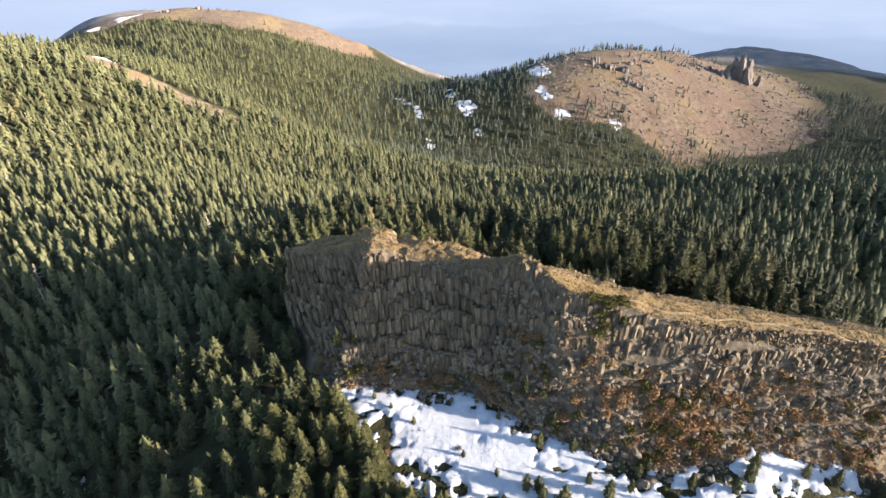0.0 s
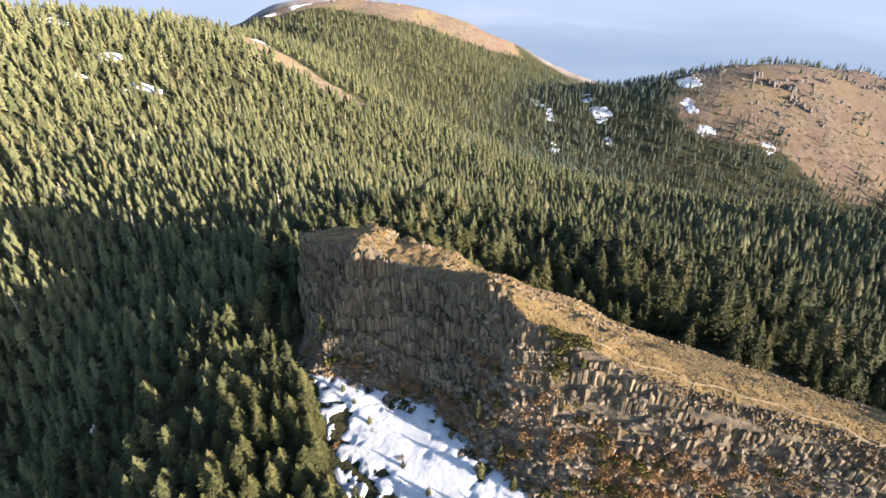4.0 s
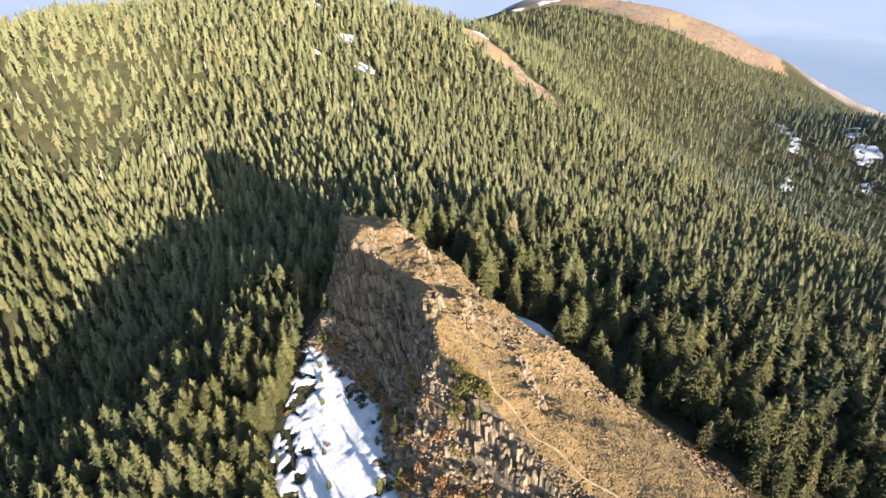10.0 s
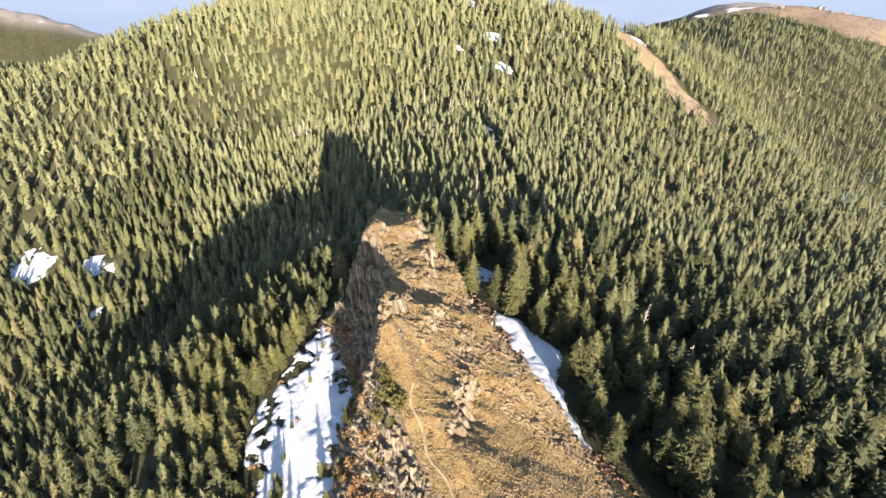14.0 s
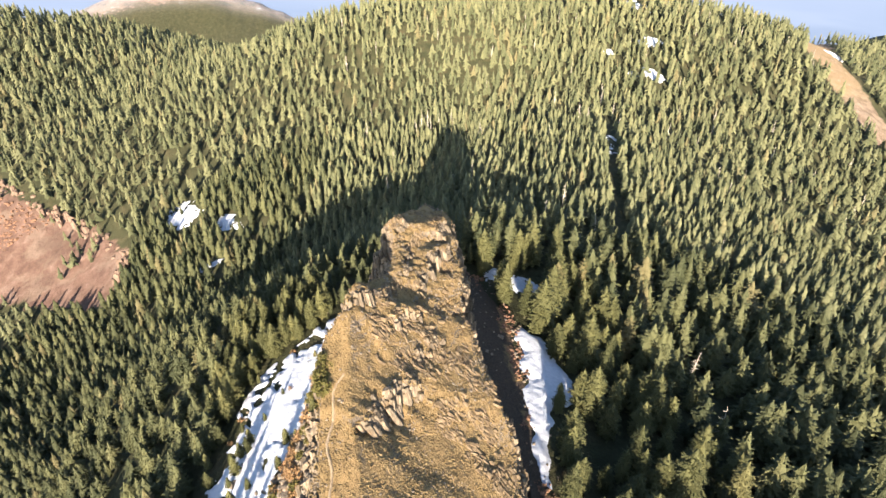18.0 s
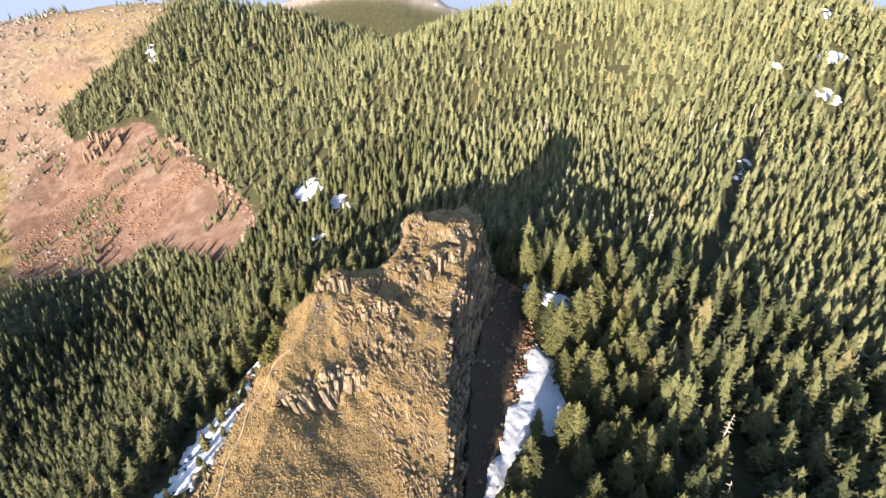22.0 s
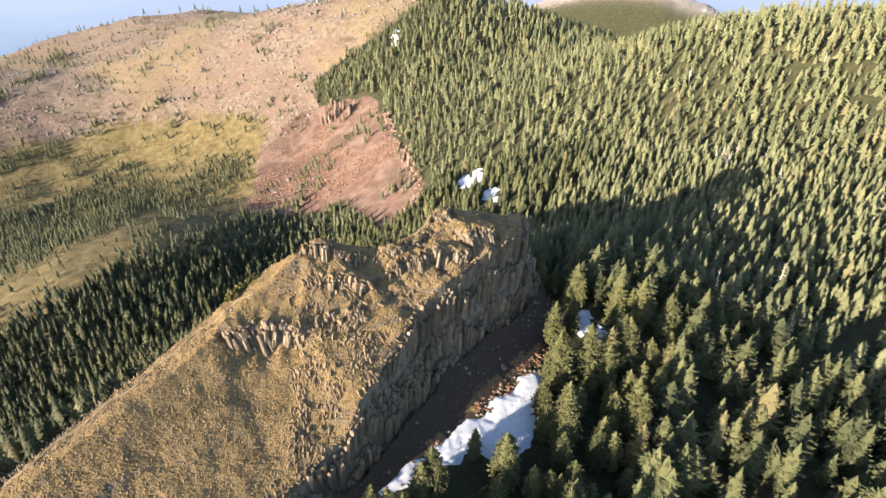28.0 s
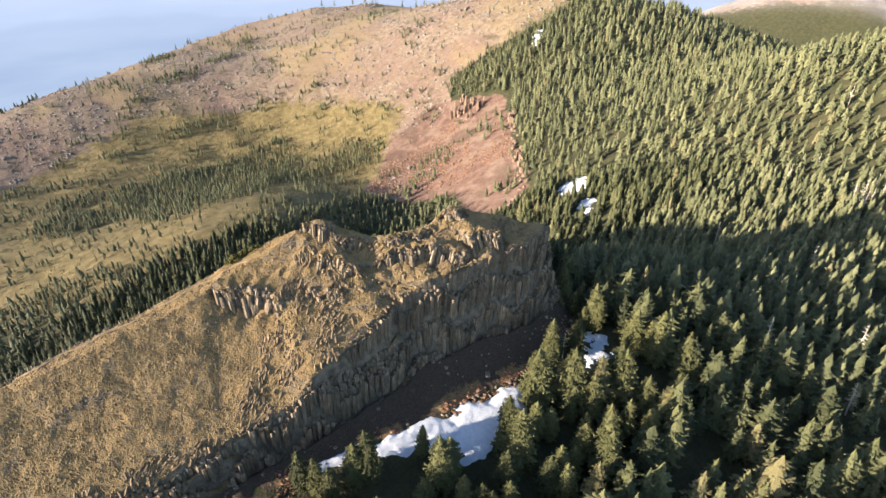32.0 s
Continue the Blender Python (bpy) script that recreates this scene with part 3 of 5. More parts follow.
def build_columns():
    rng = random.Random(4)
    kinds = [column_shape(rng) for _ in range(10)]
    meshes = []
    for v, f in kinds:
        meshes.append(mesh_from("column", v, f, M_COLUMN))
    pitch = 0.78
    spots = []
    for j in range(int(60 / (pitch * 0.866))):
        for i in range(int(134 / pitch)):
            spots.append((-37 + i * pitch + (j % 2) * pitch / 2, 50 + j * pitch * 0.866))
    p = np.array(spots) + np.random.RandomState(3).uniform(-0.14, 0.14, (len(spots), 2))
    x, y = p[:, 0], p[:, 1]
    e = 0.55
    z, u = rock_z(x, y)
    zx, zy = (rock_z(x + e, y)[0] - rock_z(x - e, y)[0]) / (2 * e), (rock_z(x, y + e)[0] - rock_z(x, y - e)[0]) / (2 * e)
    steep = np.hypot(zx, zy)
    pick = (u > 0.66) & ((u < 1.0) & (steep > 0.9) | (u >= 1.0) & (steep > 1.05)) & (inside(x, y, FOOT) > 0.8)
    rs = np.random.RandomState(9)
    # under the southern rim the lower wall is buried in rubble
    pick &= (y > 75) | (x < 9) | (u + 0.12 * fractal(x, y, 6, 2, 37) > 0.83) | (rs.uniform(0, 1, len(x)) < 0.25)
    # columns stand in groups that break off at about the same height
    south = south_side(x, y)
    tier = np.where(south, 3.2, 6.5)
    lift = value_noise(x, y, 5.5, 51) * tier * 1.6 + rs.uniform(-0.35, 0.35, len(x))
    level = np.round((z + lift) / tier) * tier - lift
    edge = smooth(0.9, 2.2, steep) * np.where(u >= 1.0, 0.15, np.where(south, 0.75, 0.9))
    top = z + np.clip(level - z, -2.4, 2.6) * edge + rs.uniform(-0.3, 0.3, len(x)) * edge
    top = np.minimum(top, rock_top(x, y) - 0.3 + rs.uniform(-0.35, 0.2, len(x)))
    chosen = np.nonzero(pick)[0]
    # the lit knob, the outcrop and the north rim are the ones passed nearest
    order = np.argsort(np.hypot(x[chosen] - 31, (y[chosen] - 78) * 1.2))
    singles = set(chosen[order[:90]].tolist())
    vs, fs, off = [], [], 0
    for i in chosen:
        sl = steep[i]
        length = min(13.0, 2.2 + sl * 2.6)
        wide = pitch * 0.66 * rs.uniform(0.82, 1.15)
        lean = rs.uniform(0.02, 0.09) + 0.10 * value_noise(x[i], y[i], 8, 66)
        ax, ay = -zx[i] / sl, -zy[i] / sl
        m = Matrix.Translation((x[i], y[i], top[i])) @ Matrix.Rotation(math.atan(lean), 4, Vector((-ay, ax, 0))) @ Matrix.Diagonal((wide, wide, length, 1))
        kind = int(rs.randint(len(kinds)))
        if i in singles:
            ob = part("column", meshes[kind], ROCK)
            ob.matrix_basis = m
        else:
            v, f = kinds[kind]
            mm = np.array(m)
            vs.append(v @ mm[:3, :3].T + mm[:3, 3])
            fs.append(f + off)
            off += len(v)
    # close-set column ends over the rough north-east shoulder, the western top and the southern ledge
    stubs = [stub_shape(rng) for _ in range(10)]
    tight = 0.42
    gx, gy = np.meshgrid(np.arange(-24, 80, tight), np.arange(57, 92, tight * 0.87))
    bx = (gx + (np.arange(gx.shape[0]) % 2)[:, None] * tight / 2).ravel() + rs.uniform(-0.12, 0.12, gx.size)
    by = gy.ravel() + rs.uniform(-0.12, 0.12, gx.size)
    bz, bu = rock_z(bx, by)
    dzx, dzy = (rock_z(bx + e, by)[0] - rock_z(bx - e, by)[0]) / (2 * e), (rock_z(bx, by + e)[0] - rock_z(bx, by - e)[0]) / (2 * e)
    fall = np.hypot(dzx, dzy)
    back = by - np.interp(bx, CREST_X, CREST_Y)
    rough = smooth(34, 24, bx + 1.2 * (80 - by)) * smooth(0.5, 3.5, back) + smooth(4.0, 1.0, inside(bx, by, RIM)) * (by > 76) + 1.6 * smooth(26, 30, bx) * (by < 64.4)
    rough = rough * (0.35 + 0.65 * smooth(0.18, 0.5, fall)) + 0.5 * (fractal(bx, by, 5, 3, 29))
    swell = value_noise(bx, by, 1.7, 88)
    tan_v, tan_f, tan_n = [], [], 0
    for i in np.nonzero((bu > 0.97) & (rough > 0.56) & ((fall < 1.3) | (by < 65) & (fall < 2.2)))[0]:
        ledge = by[i] < 65
        if not ledge and rs.uniform() < 0.25 + 0.7 * smooth(0.62, 0.40, value_noise(bx[i], by[i], 2.4, 97)):
            continue
        wide = tight * rs.uniform(0.32, 0.72)
        tip = rs.uniform(0.5, 1.25) * (0.4 if ledge else 1.0)
        heading = 0.65 + 2.0 * (value_noise(bx[i], by[i], 6, 95) - 0.5) + rs.uniform(-0.5, 0.5)
        axis = Vector((math.sin(heading), -math.cos(heading), 0))
        m = Matrix.Translation((bx[i], by[i], bz[i] - 0.05 + (1.0 if ledge else 0.30) * swell[i] * rs.uniform(0.0, 1.0))) @ Matrix.Rotation(tip, 4, axis) @ Matrix.Diagonal((wide, wide * rs.uniform(0.7, 1.3), rs.uniform(0.45, 1.15) + (2.2 if ledge else 0), 1))
        v, f = stubs[int(rs.randint(len(stubs)))]
        mm = np.array(m)
        if ledge:
            vs.append(v @ mm[:3, :3].T + mm[:3, 3])
            fs.append(f + off)
            off += len(v)
        else:
            tan_v.append(v @ mm[:3, :3].T + mm[:3, 3])
            tan_f.append(f + tan_n)
            tan_n += len(v)
    me = mesh_from("column_wall", np.concatenate(vs), np.concatenate(fs), M_COLUMN)
    ends = mesh_from("column_ends", np.concatenate(tan_v), np.concatenate(tan_f), M_ENDS)
    tagged(part("column_ends", ends, ROCK, "broken tan column ends on the shoulder"), kind="stuff")
    # rows of leaning columns that crop out of the rock's back: from, to, facing, height, rows
    for ax, ay, bx, by, fx, fy, tall, rows in OUTCROPS:
        n = int(math.hypot(bx - ax, by - ay) / 0.62)
        slant = 0.22 * math.sin(ax * 1.3 + by)
        for r in range(rows):
            for i in range(n):
                if rs.uniform() < 0.10:
                    continue
                t = (i + 0.5 * (r % 2) + rs.uniform(-0.3, 0.3)) / n
                along = (t - 0.5) * math.hypot(bx - ax, by - ay)
                bend = -0.45 * math.sin(along * 1.3 + ax) - 0.3 * math.sin(along * 3.1 + by) + rs.uniform(-0.2, 0.2)
                px, py = ax + (bx - ax) * t - fx * (0.52 * r - bend - 0.25), ay + (by - ay) * t - fy * (0.52 * r - bend - 0.25)
                upper = float(rock_z(np.array([px - fx * 0.9]), np.array([py - fy * 0.9]))[0][0])
                wide = 0.39 * rs.uniform(0.75, 1.25)
                rim_near = 0.5 * max(0.0, 2.2 - float(inside(np.array([px]), np.array([py]), RIM)[0]))
                drop = rim_near + (rows - 1 - r) * 0.16 * tall * rs.uniform(0.3, 1.5) + 0.22 * tall * max(0.0, 0.5 - value_noise(px, py, 2.6, 57))
                lean = Matrix.Rotation(rs.uniform(0.18, 0.42), 4, Vector((fy, -fx, 0))) @ Matrix.Rotation(slant + rs.uniform(-0.07, 0.07), 4, Vector((fx, fy, 0)))
                m = Matrix.Translation((px, py, upper - 0.22 - drop + rs.uniform(-0.2, 0.2))) @ lean @ Matrix.Diagonal((wide, wide, tall * rs.uniform(0.9, 1.15) + 0.8, 1))
                ob = part("column", meshes[int(rs.randint(len(kinds)))], ROCK)
                ob.matrix_basis = m
    tagged(part("column_wall", me, ROCK, "weathered basalt columns"), kind="stuff")


build_columns()


# ---- snow ----
def build_snow(name, corners, thick, grain, label, melt=0.0, res=0.45, holes=0.0):
    xs, ys = [c[0] for c in corners], [c[1] for c in corners]
    gx, gy = np.meshgrid(np.arange(min(xs) - 3, max(xs) + 3, res), np.arange(min(ys) - 3, max(ys) + 3, res))
    x, y = gx.ravel(), gy.ravel()
    d = inside(x, y, corners)
    cut = d + fractal(x, y, grain, 4, 61) * grain * 0.6 - melt * smooth(0.1, 0.5, fractal(x, y, grain * 0.8, 3, 71)) * 6
    cut = cut - holes * smooth(0.3 - 0.2 * holes, 0.55 - 0.2 * holes, fractal(x, y, grain * 0.36, 3, 91)) * grain * 0.5
    z = ground_z(x, y) + np.clip(cut * 0.28, -1.2, thick) + fractal(x, y, 3, 3, 81) * 0.10
    faces = grid_faces(gx.shape[1], gx.shape[0])
    keep = (cut > -2.0)[faces].any(1)
    used = np.unique(faces[keep])
    back = np.full(len(x), -1)
    back[used] = np.arange(len(used))
    me = mesh_from(name, np.stack([x, y, z], 1)[used], back[faces[keep]], M_SNOW, flat=False)
    return tagged(new(name, me), label, "snow", "snow patches", kind="structure")


build_snow("snow_patch", SNOW_S, 0.5, 5.0, "old white snow field below the basalt cliff", 0.5, 0.4, 1.4)
build_snow("snow_patch", SNOW_N, 0.6, 4.0, "smooth white snow bank beside the talus")
build_snow("snow_patch", SNOW_N_SMALL, 0.4, 3.0, "broken snow among rusty rubble", 0.35, 0.35, 1.4)


def blob(cx, cy, rx, ry, turn=0.0):
    c, s = math.cos(turn), math.sin(turn)
    return [(cx + rx * math.cos(a) * c - ry * math.sin(a) * s, cy + rx * math.cos(a) * s + ry * math.sin(a) * c) for a in (i * 0.5236 for i in range(12))]


FAR_SNOW = [(-183, -3, 13, 8, 0.4), (-159, 21, 7, 4.5, 0.3), (-150, 205, 17, 2.2, -0.457), (-152, 27, 4, 2.5, 0.3), (-132, 17, 3, 5, 0.3), (-298, 312, 8, 12, 0.4), (-256, 292, 10, 7, 0.4), (-258, 277, 4, 6, 0.2),
            (-288, 273, 6, 4, 0.2), (-360, 324, 26, 8, 0.3), (-395, -206, 14, 4, 0.5), (-64, 834, 8, 26, 0.5), (-40, 780, 5, 24, 0.2), (-22, 668, 6, 22, 0.1), (8, 850, 10, 24, 0.3),
            (30, 788, 14, 26, 0.3), (46, 712, 4, 16, 0.2), (146, 872, 16, 22, 0.1), (144, 802, 9, 22, 0.2), (163, 746, 14, 10, 0.2), (236, 736, 9, 12, 0.2),
            (-640, 1150, 80, 22, 0.9), (-280, 462, 8, 5, 0.5), (-72, 64, 3, 5, 0.3), (-62, 12, 4, 3, 0.3)]
for fx, fy, rx, ry, turn in FAR_SNOW:
    build_snow("snow_patch", blob(fx, fy, rx, ry, turn), 0.35, max(rx, ry) * 0.55, "patch of old snow in a forest clearing", 0.3 * min(rx, ry) / 6, max(0.4, max(rx, ry) / 40), 1.2)


# ---- trees ----
def skirts(rng, layers, around, top_r, ragged):
    """A conifer's crown, one unit high: ragged skirts of boughs, each a ring of drooping points."""
    verts, faces = [], []
    for k in range(layers):
        f = k / layers
        z0 = 0.97 - 0.88 * f ** 0.95
        r = top_r * (0.10 + 0.90 * ((f + 0.5 / layers) ** 0.56)) * (1 - 0.25 * max(0, f - 0.75) / 0.25)
        base = len(verts)
        verts.append((0, 0, z0 + 0.9 / layers))
        turn = rng.random() * 6.28
        for i in range(around):
            a = turn + 6.2832 * i / around + rng.uniform(-0.2, 0.2)
            long = (1 if i % 2 == 0 else 0.58) * rng.uniform(1 - ragged, 1 + ragged)
            verts.append((math.cos(a) * r * long, math.sin(a) * r * long, z0 - (0.6 if i % 2 == 0 else -0.1) / layers * rng.uniform(0.5, 1.4)))
        for i in range(around):
            faces.append((base, base + 1 + i, base + 1 + (i + 1) % around))
    verts.append((0, 0, 1.0))
    return np.array(verts), np.array(faces)


def boughs(rng, layers, around, top_r, side=5, heart=9):
    """A near conifer's crown: drooping boughs set with many small sprays, in close whorls, rounded off at the top."""
    verts, faces = [], []

    def spray(root, tip, wide, fold):
        ax, ay = tip[0] - root[0], tip[1] - root[1]
        n = math.hypot(ax, ay) + 1e-9
        sx, sy = -ay / n * wide, ax / n * wide
        mx, my, mz = (root[0] * 0.45 + tip[0] * 0.55, root[1] * 0.45 + tip[1] * 0.55, root[2] * 0.45 + tip[2] * 0.55 - fold)
        b = len(verts)
        verts.extend([root, (mx + sx, my + sy, mz), tip, (mx - sx, my - sy, mz)])
        faces.extend([(b, b + 1, b + 2), (b, b + 2, b + 3)])

    for k in range(layers):
        f = (k + 0.6) / layers
        z0 = 0.985 - 0.84 * f
        r = 1.1 * top_r * f ** 0.43 * (1 - 0.35 * max(0, f - 0.65) / 0.35)
        count = max(4, int(around * (0.5 + 0.5 * f)))
        turn = rng.random() * 6.28
        for i in range(count):
            a = turn + 6.2832 * i / count + rng.uniform(-0.35, 0.35)
            long = r * rng.uniform(0.62, 1.15)
            droop = (0.02 + 0.30 * f) * long
            zz = z0 + rng.uniform(-0.7, 0.7) / layers
            c, s = math.cos(a), math.sin(a)
            spray((c * 0.1 * long, s * 0.1 * long, zz + 0.008), (c * long, s * long, zz - droop), long * (0.11 if side > 3 else 0.17), long * 0.05)
            for j in range(side):
                st = 0.28 + 0.14 * j * 5 / side
                b = a + (1 if j % 2 else -1) * rng.uniform(0.45, 1.0)
                size = long * (0.42 - 0.035 * j) * (1.0 if side > 3 else 1.25) * rng.uniform(0.75, 1.25)
                root = (c * long * st, s * long * st, zz - droop * st + 0.004)
                spray(root, (root[0] + math.cos(b) * size, root[1] + math.sin(b) * size, root[2] + rng.uniform(-0.6, 0.15) * size), size * 0.3, size * 0.22)
    # the dense heart of the crown
    for k in range(heart):
        f = (k + 0.8) / heart
        z0 = 0.97 - 0.84 * f
        r = 0.68 * top_r * f ** 0.50 * (1 - 0.3 * max(0, f - 0.65) / 0.35)
        base = len(verts)
        verts.append((0, 0, z0 + 1.3 / heart))
        turn = rng.random() * 6.28
        for i in range(9):
            a = turn + 0.698 * i
            long = rng.uniform(0.7, 1.25)
            verts.append((math.cos(a) * r * long, math.sin(a) * r * long, z0 - rng.uniform(-0.2, 0.5) / heart))
        faces.extend([(base, base + 1 + i, base + 1 + (i + 1) % 9) for i in range(9)])
    b = len(verts)
    verts.extend([(0.014, 0, 0.93), (-0.008, 0.012, 0.93), (-0.008, -0.012, 0.93), (0, 0, 1.01)])
    faces.extend([(b, b + 1, b + 3), (b + 1, b + 2, b + 3), (b + 2, b, b + 3)])
    return np.array(verts), np.array(faces)


def trunk_shape(height, r):
    v, f = [], []
    for lvl, (z, k) in enumerate(((-0.06, 1.5), (0.02, 1.0), (0.5, 0.6), (0.95, 0.12))):
        v += [(math.cos(a) * r * k, math.sin(a) * r * k, z * height) for a in (i * 1.0472 for i in range(6))]
    for lvl in range(3):
        for i in range(6):
            a, b = lvl * 6 + i, lvl * 6 + (i + 1) % 6
            f.append((a, b, b + 6, a + 6))
    return np.array(v), np.array(f)


def crowding(x, y):
    """How much of the plan is wooded, 0 to 1."""
    d = np.ones(x.shape)
    patch = value_noise(x, y, 38, 101)
    sw = smooth(-6, 10, inside(x, y, BALD_SW))
    sparse = 0.012 + 0.10 * smooth(0.62, 0.8, patch) + 0.30 * smooth(-60, 10, inside(x, y, MEADOW)) * smooth(0.48, 0.72, value_noise(x, y, 17, 111))
    sparse = np.maximum(sparse, 0.8 * smooth(-6, 14, inside(x, y, TREE_BELT) + (patch - 0.55) * 60))
    d = d * (1 - sw) + sparse * sw
    for tx, ty, tr in THICKETS:
        d = np.maximum(d, 0.55 * smooth(tr * 1.15, tr * 0.3, np.hypot(x - tx, (y - ty) * 1.5) + (patch - 0.5) * tr))
    d = np.where(inside(x, y, RED_SCREE) > -4, 0.012 + 0.45 * smooth(0.68, 0.78, value_noise(x, y, 20, 143)), d)
    ne = smooth(-20, 15, inside(x, y, BALD_NE) + (patch - 0.62) * 110)
    d = d * (1 - ne) + ne * (0.01 + 0.10 * smooth(0.6, 0.8, patch))
    d = np.where(inside(x, y, STRIP) > -3, 0.01, d)
    d = np.where(inside(x, y, PEAK) > -5, 0.01, d)
    for fx, fy, rx, ry, turn in FAR_SNOW:
        d = np.where(np.hypot((x - fx) / (rx * 0.9), (y - fy) / (ry * 0.9)) < 1.0, 0.3 * d, d)
    # small openings towards the camera, so that the snow by the cliff band shows
    for fx, fy, wide in ((-183, -3, 8), (-159, 21, 5), (-156, 34, 3), (-133, 17, 3)):
        d = np.where(near_line(x, y, fx, fy, fx + 13, fy + 6)[0] < wide, 0.1 * d, d)
    d = np.where((inside(x, y, FOOT) > -1.2) & ((x > -29) | (inside(x, y, FOOT) > 3.6)), 0, d)
    d = np.where(inside(x, y, SNOW_S) > -1.0, 0, d)
    d = np.where(inside(x, y, SNOW_N) > -0.5, 0, d)
    d = np.where(inside(x, y, SNOW_N_SMALL) > -0.5, 0.05, d)
    for a, b in (((-185, 222), (-120, 190)), ((-120, 190), (-45, 152))):
        d = np.where(near_line(x, y, *a, *b)[0] < 2.6, 0, d)
    far = np.hypot(x, y)
    d = np.where(far > np.where(x > 300, 1150, 1250), 0, d)
    old = smooth(92, 112, y) * smooth(-60, -20, x) * smooth(220, 150, np.hypot(x - 10, y - 80))
    return d * (0.72 + 0.28 * smooth(0.25, 0.5, value_noise(x, y, 14, 131))) * (1 - 0.42 * old)


def scatter(x0, x1, y0, y1, pitch, seed):
    rs = np.random.RandomState(seed)
    gx, gy = np.meshgrid(np.arange(x0, x1, pitch), np.arange(y0, y1, pitch))
    x = gx.ravel() + rs.uniform(-0.48, 0.48, gx.size) * pitch
    y = gy.ravel() + rs.uniform(-0.48, 0.48, gx.size) * pitch
    keep = rs.uniform(0, 1, gx.size) < crowding(x, y)
    return x[keep], y[keep]


def tree_height(x, y, rs):
    """Old tall firs north of the rock, younger ones elsewhere."""
    north = smooth(90, 110, y) * smooth(-70, -20, x) * smooth(330, 180, np.hypot(x - 10, y - 80))
    far = smooth(250, 500, np.hypot(x, y))
    typical = 6.6 + 4.4 * north + 2.0 * far
    h = typical * rs.uniform(0.66, 1.34, x.shape)
    return h * np.where(rs.uniform(0, 1, x.shape) < 0.12, 0.62, 1.0)


def near_zone(x, y):
    """The stretches of forest that are seen from closest by."""
    return ((x > -34) & (x < 82) & (y > 94) & (y < 128)) | ((x > -30) & (x < 4) & (y > 44) & (y < 66))


def in_sight(x, y):
    """Leaves out the land behind every view of the walk."""
    az = np.degrees(np.arctan2(y - 60, x - 40))
    return ~((az > -76) & (az < 24) & (np.hypot(x - 40, y - 60) > 75)) & ~((az >= 24) & (az < 44) & (np.hypot(x, y) > 420)) & ~((y < -150) & (x > 160)) & ~((x > 330) & (y < 330)) & ~((x < -900) & (y < 900))


def joined_forest(name, x, y, heights, kinds, seed, label, soft=True, needles=None):
    rs = np.random.RandomState(seed)
    z = ground_z(x, y)
    which = rs.randint(0, len(kinds), len(x))
    turn = rs.uniform(0, 6.28, len(x))
    wide = rs.uniform(0.82, 1.2, len(x))
    tint = rs.uniform(0, 1, len(x))
    vs, fs, ts, off = [], [], [], 0
    for k, (v, f) in enumerate(kinds):
        i = np.nonzero(which == k)[0]
        if not len(i):
            continue
        c, s = np.cos(turn[i])[:, None], np.sin(turn[i])[:, None]
        h, w = heights[i][:, None], (heights[i] * wide[i])[:, None]
        lean = rs.uniform(-0.03, 0.03, (2, len(i), 1))
        px = x[i][:, None] + (v[:, 0] * c - v[:, 1] * s) * w + v[:, 2] * h * lean[0]
        py = y[i][:, None] + (v[:, 0] * s + v[:, 1] * c) * w + v[:, 2] * h * lean[1]
        pz = z[i][:, None] - 0.3 + v[:, 2] * h
        vs.append(np.stack([px, py, pz], -1).reshape(-1, 3))
        fs.append((f[None] + (np.arange(len(i)) * len(v))[:, None, None]).reshape(-1, 3) + off)
        ts.append(np.repeat(tint[i], len(v)))
        off += len(i) * len(v)
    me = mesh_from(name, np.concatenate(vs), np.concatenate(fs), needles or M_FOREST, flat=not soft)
    a = me.attributes.new("tint", "FLOAT", "POINT")
    a.data.foreach_set("value", np.concatenate(ts).astype(np.float32))
    return tagged(new(name, me), label, "forest", kind="stuff")


def build_near_trees():
    rng = random.Random(12)
    crowns = []
    for k in range(6):
        v, f = boughs(rng, rng.choice([20, 22, 24]), rng.choice([10, 11]), rng.choice([0.19, 0.22, 0.26, 0.30]))
        crowns.append(mesh_from("crown", v, f, M_NEEDLE))
    tv, tf = trunk_shape(1.0, 0.017)
    trunk = mesh_from("trunk", tv, tf, M_BARK, flat=False)
    bases = []
    for k in range(6):
        tree = tagged(new("fir_tree"), "tall dark green fir with drooping boughs", "tree", "firs round the butte")
        part("trunk", trunk, tree)
        part("crown", crowns[k], tree)
        bases.append(tree)
    x, y = scatter(-40, 84, 30, 130, 3.6, 5)
    keep = near_zone(x, y) & (y > 80)
    sx, sy = scatter(-40, 10, 40, 70, 2.7, 6)
    south = near_zone(sx, sy)
    x, y = np.concatenate([x[keep], sx[south]]), np.concatenate([y[keep], sy[south]])
    z = ground_z(x, y)
    tall = tree_height(x, y, np.random.RandomState(77))
    first = [True] * 6
    for i in range(len(x)):
        k = rng.randrange(6)
        h = float(tall[i])
        m = pose(x[i], y[i], z[i] - 0.2, rng.uniform(-2, 2), rng.uniform(-2, 2), rng.uniform(0, 360))
        if first[k]:
            bases[k].matrix_basis, bases[k].scale = m, (h, h, h)
            first[k] = False
        else:
            ob = copy_thing(bases[k], m)
            ob.scale = (h, h, h)


build_near_trees()


def southwest(x, y):
    """The bald slope and the meadow, with their small trees."""
    return (x > -520) & (x < 130) & (y > -900) & (y < -140) & (inside(x, y, BALD_SW) > -25)


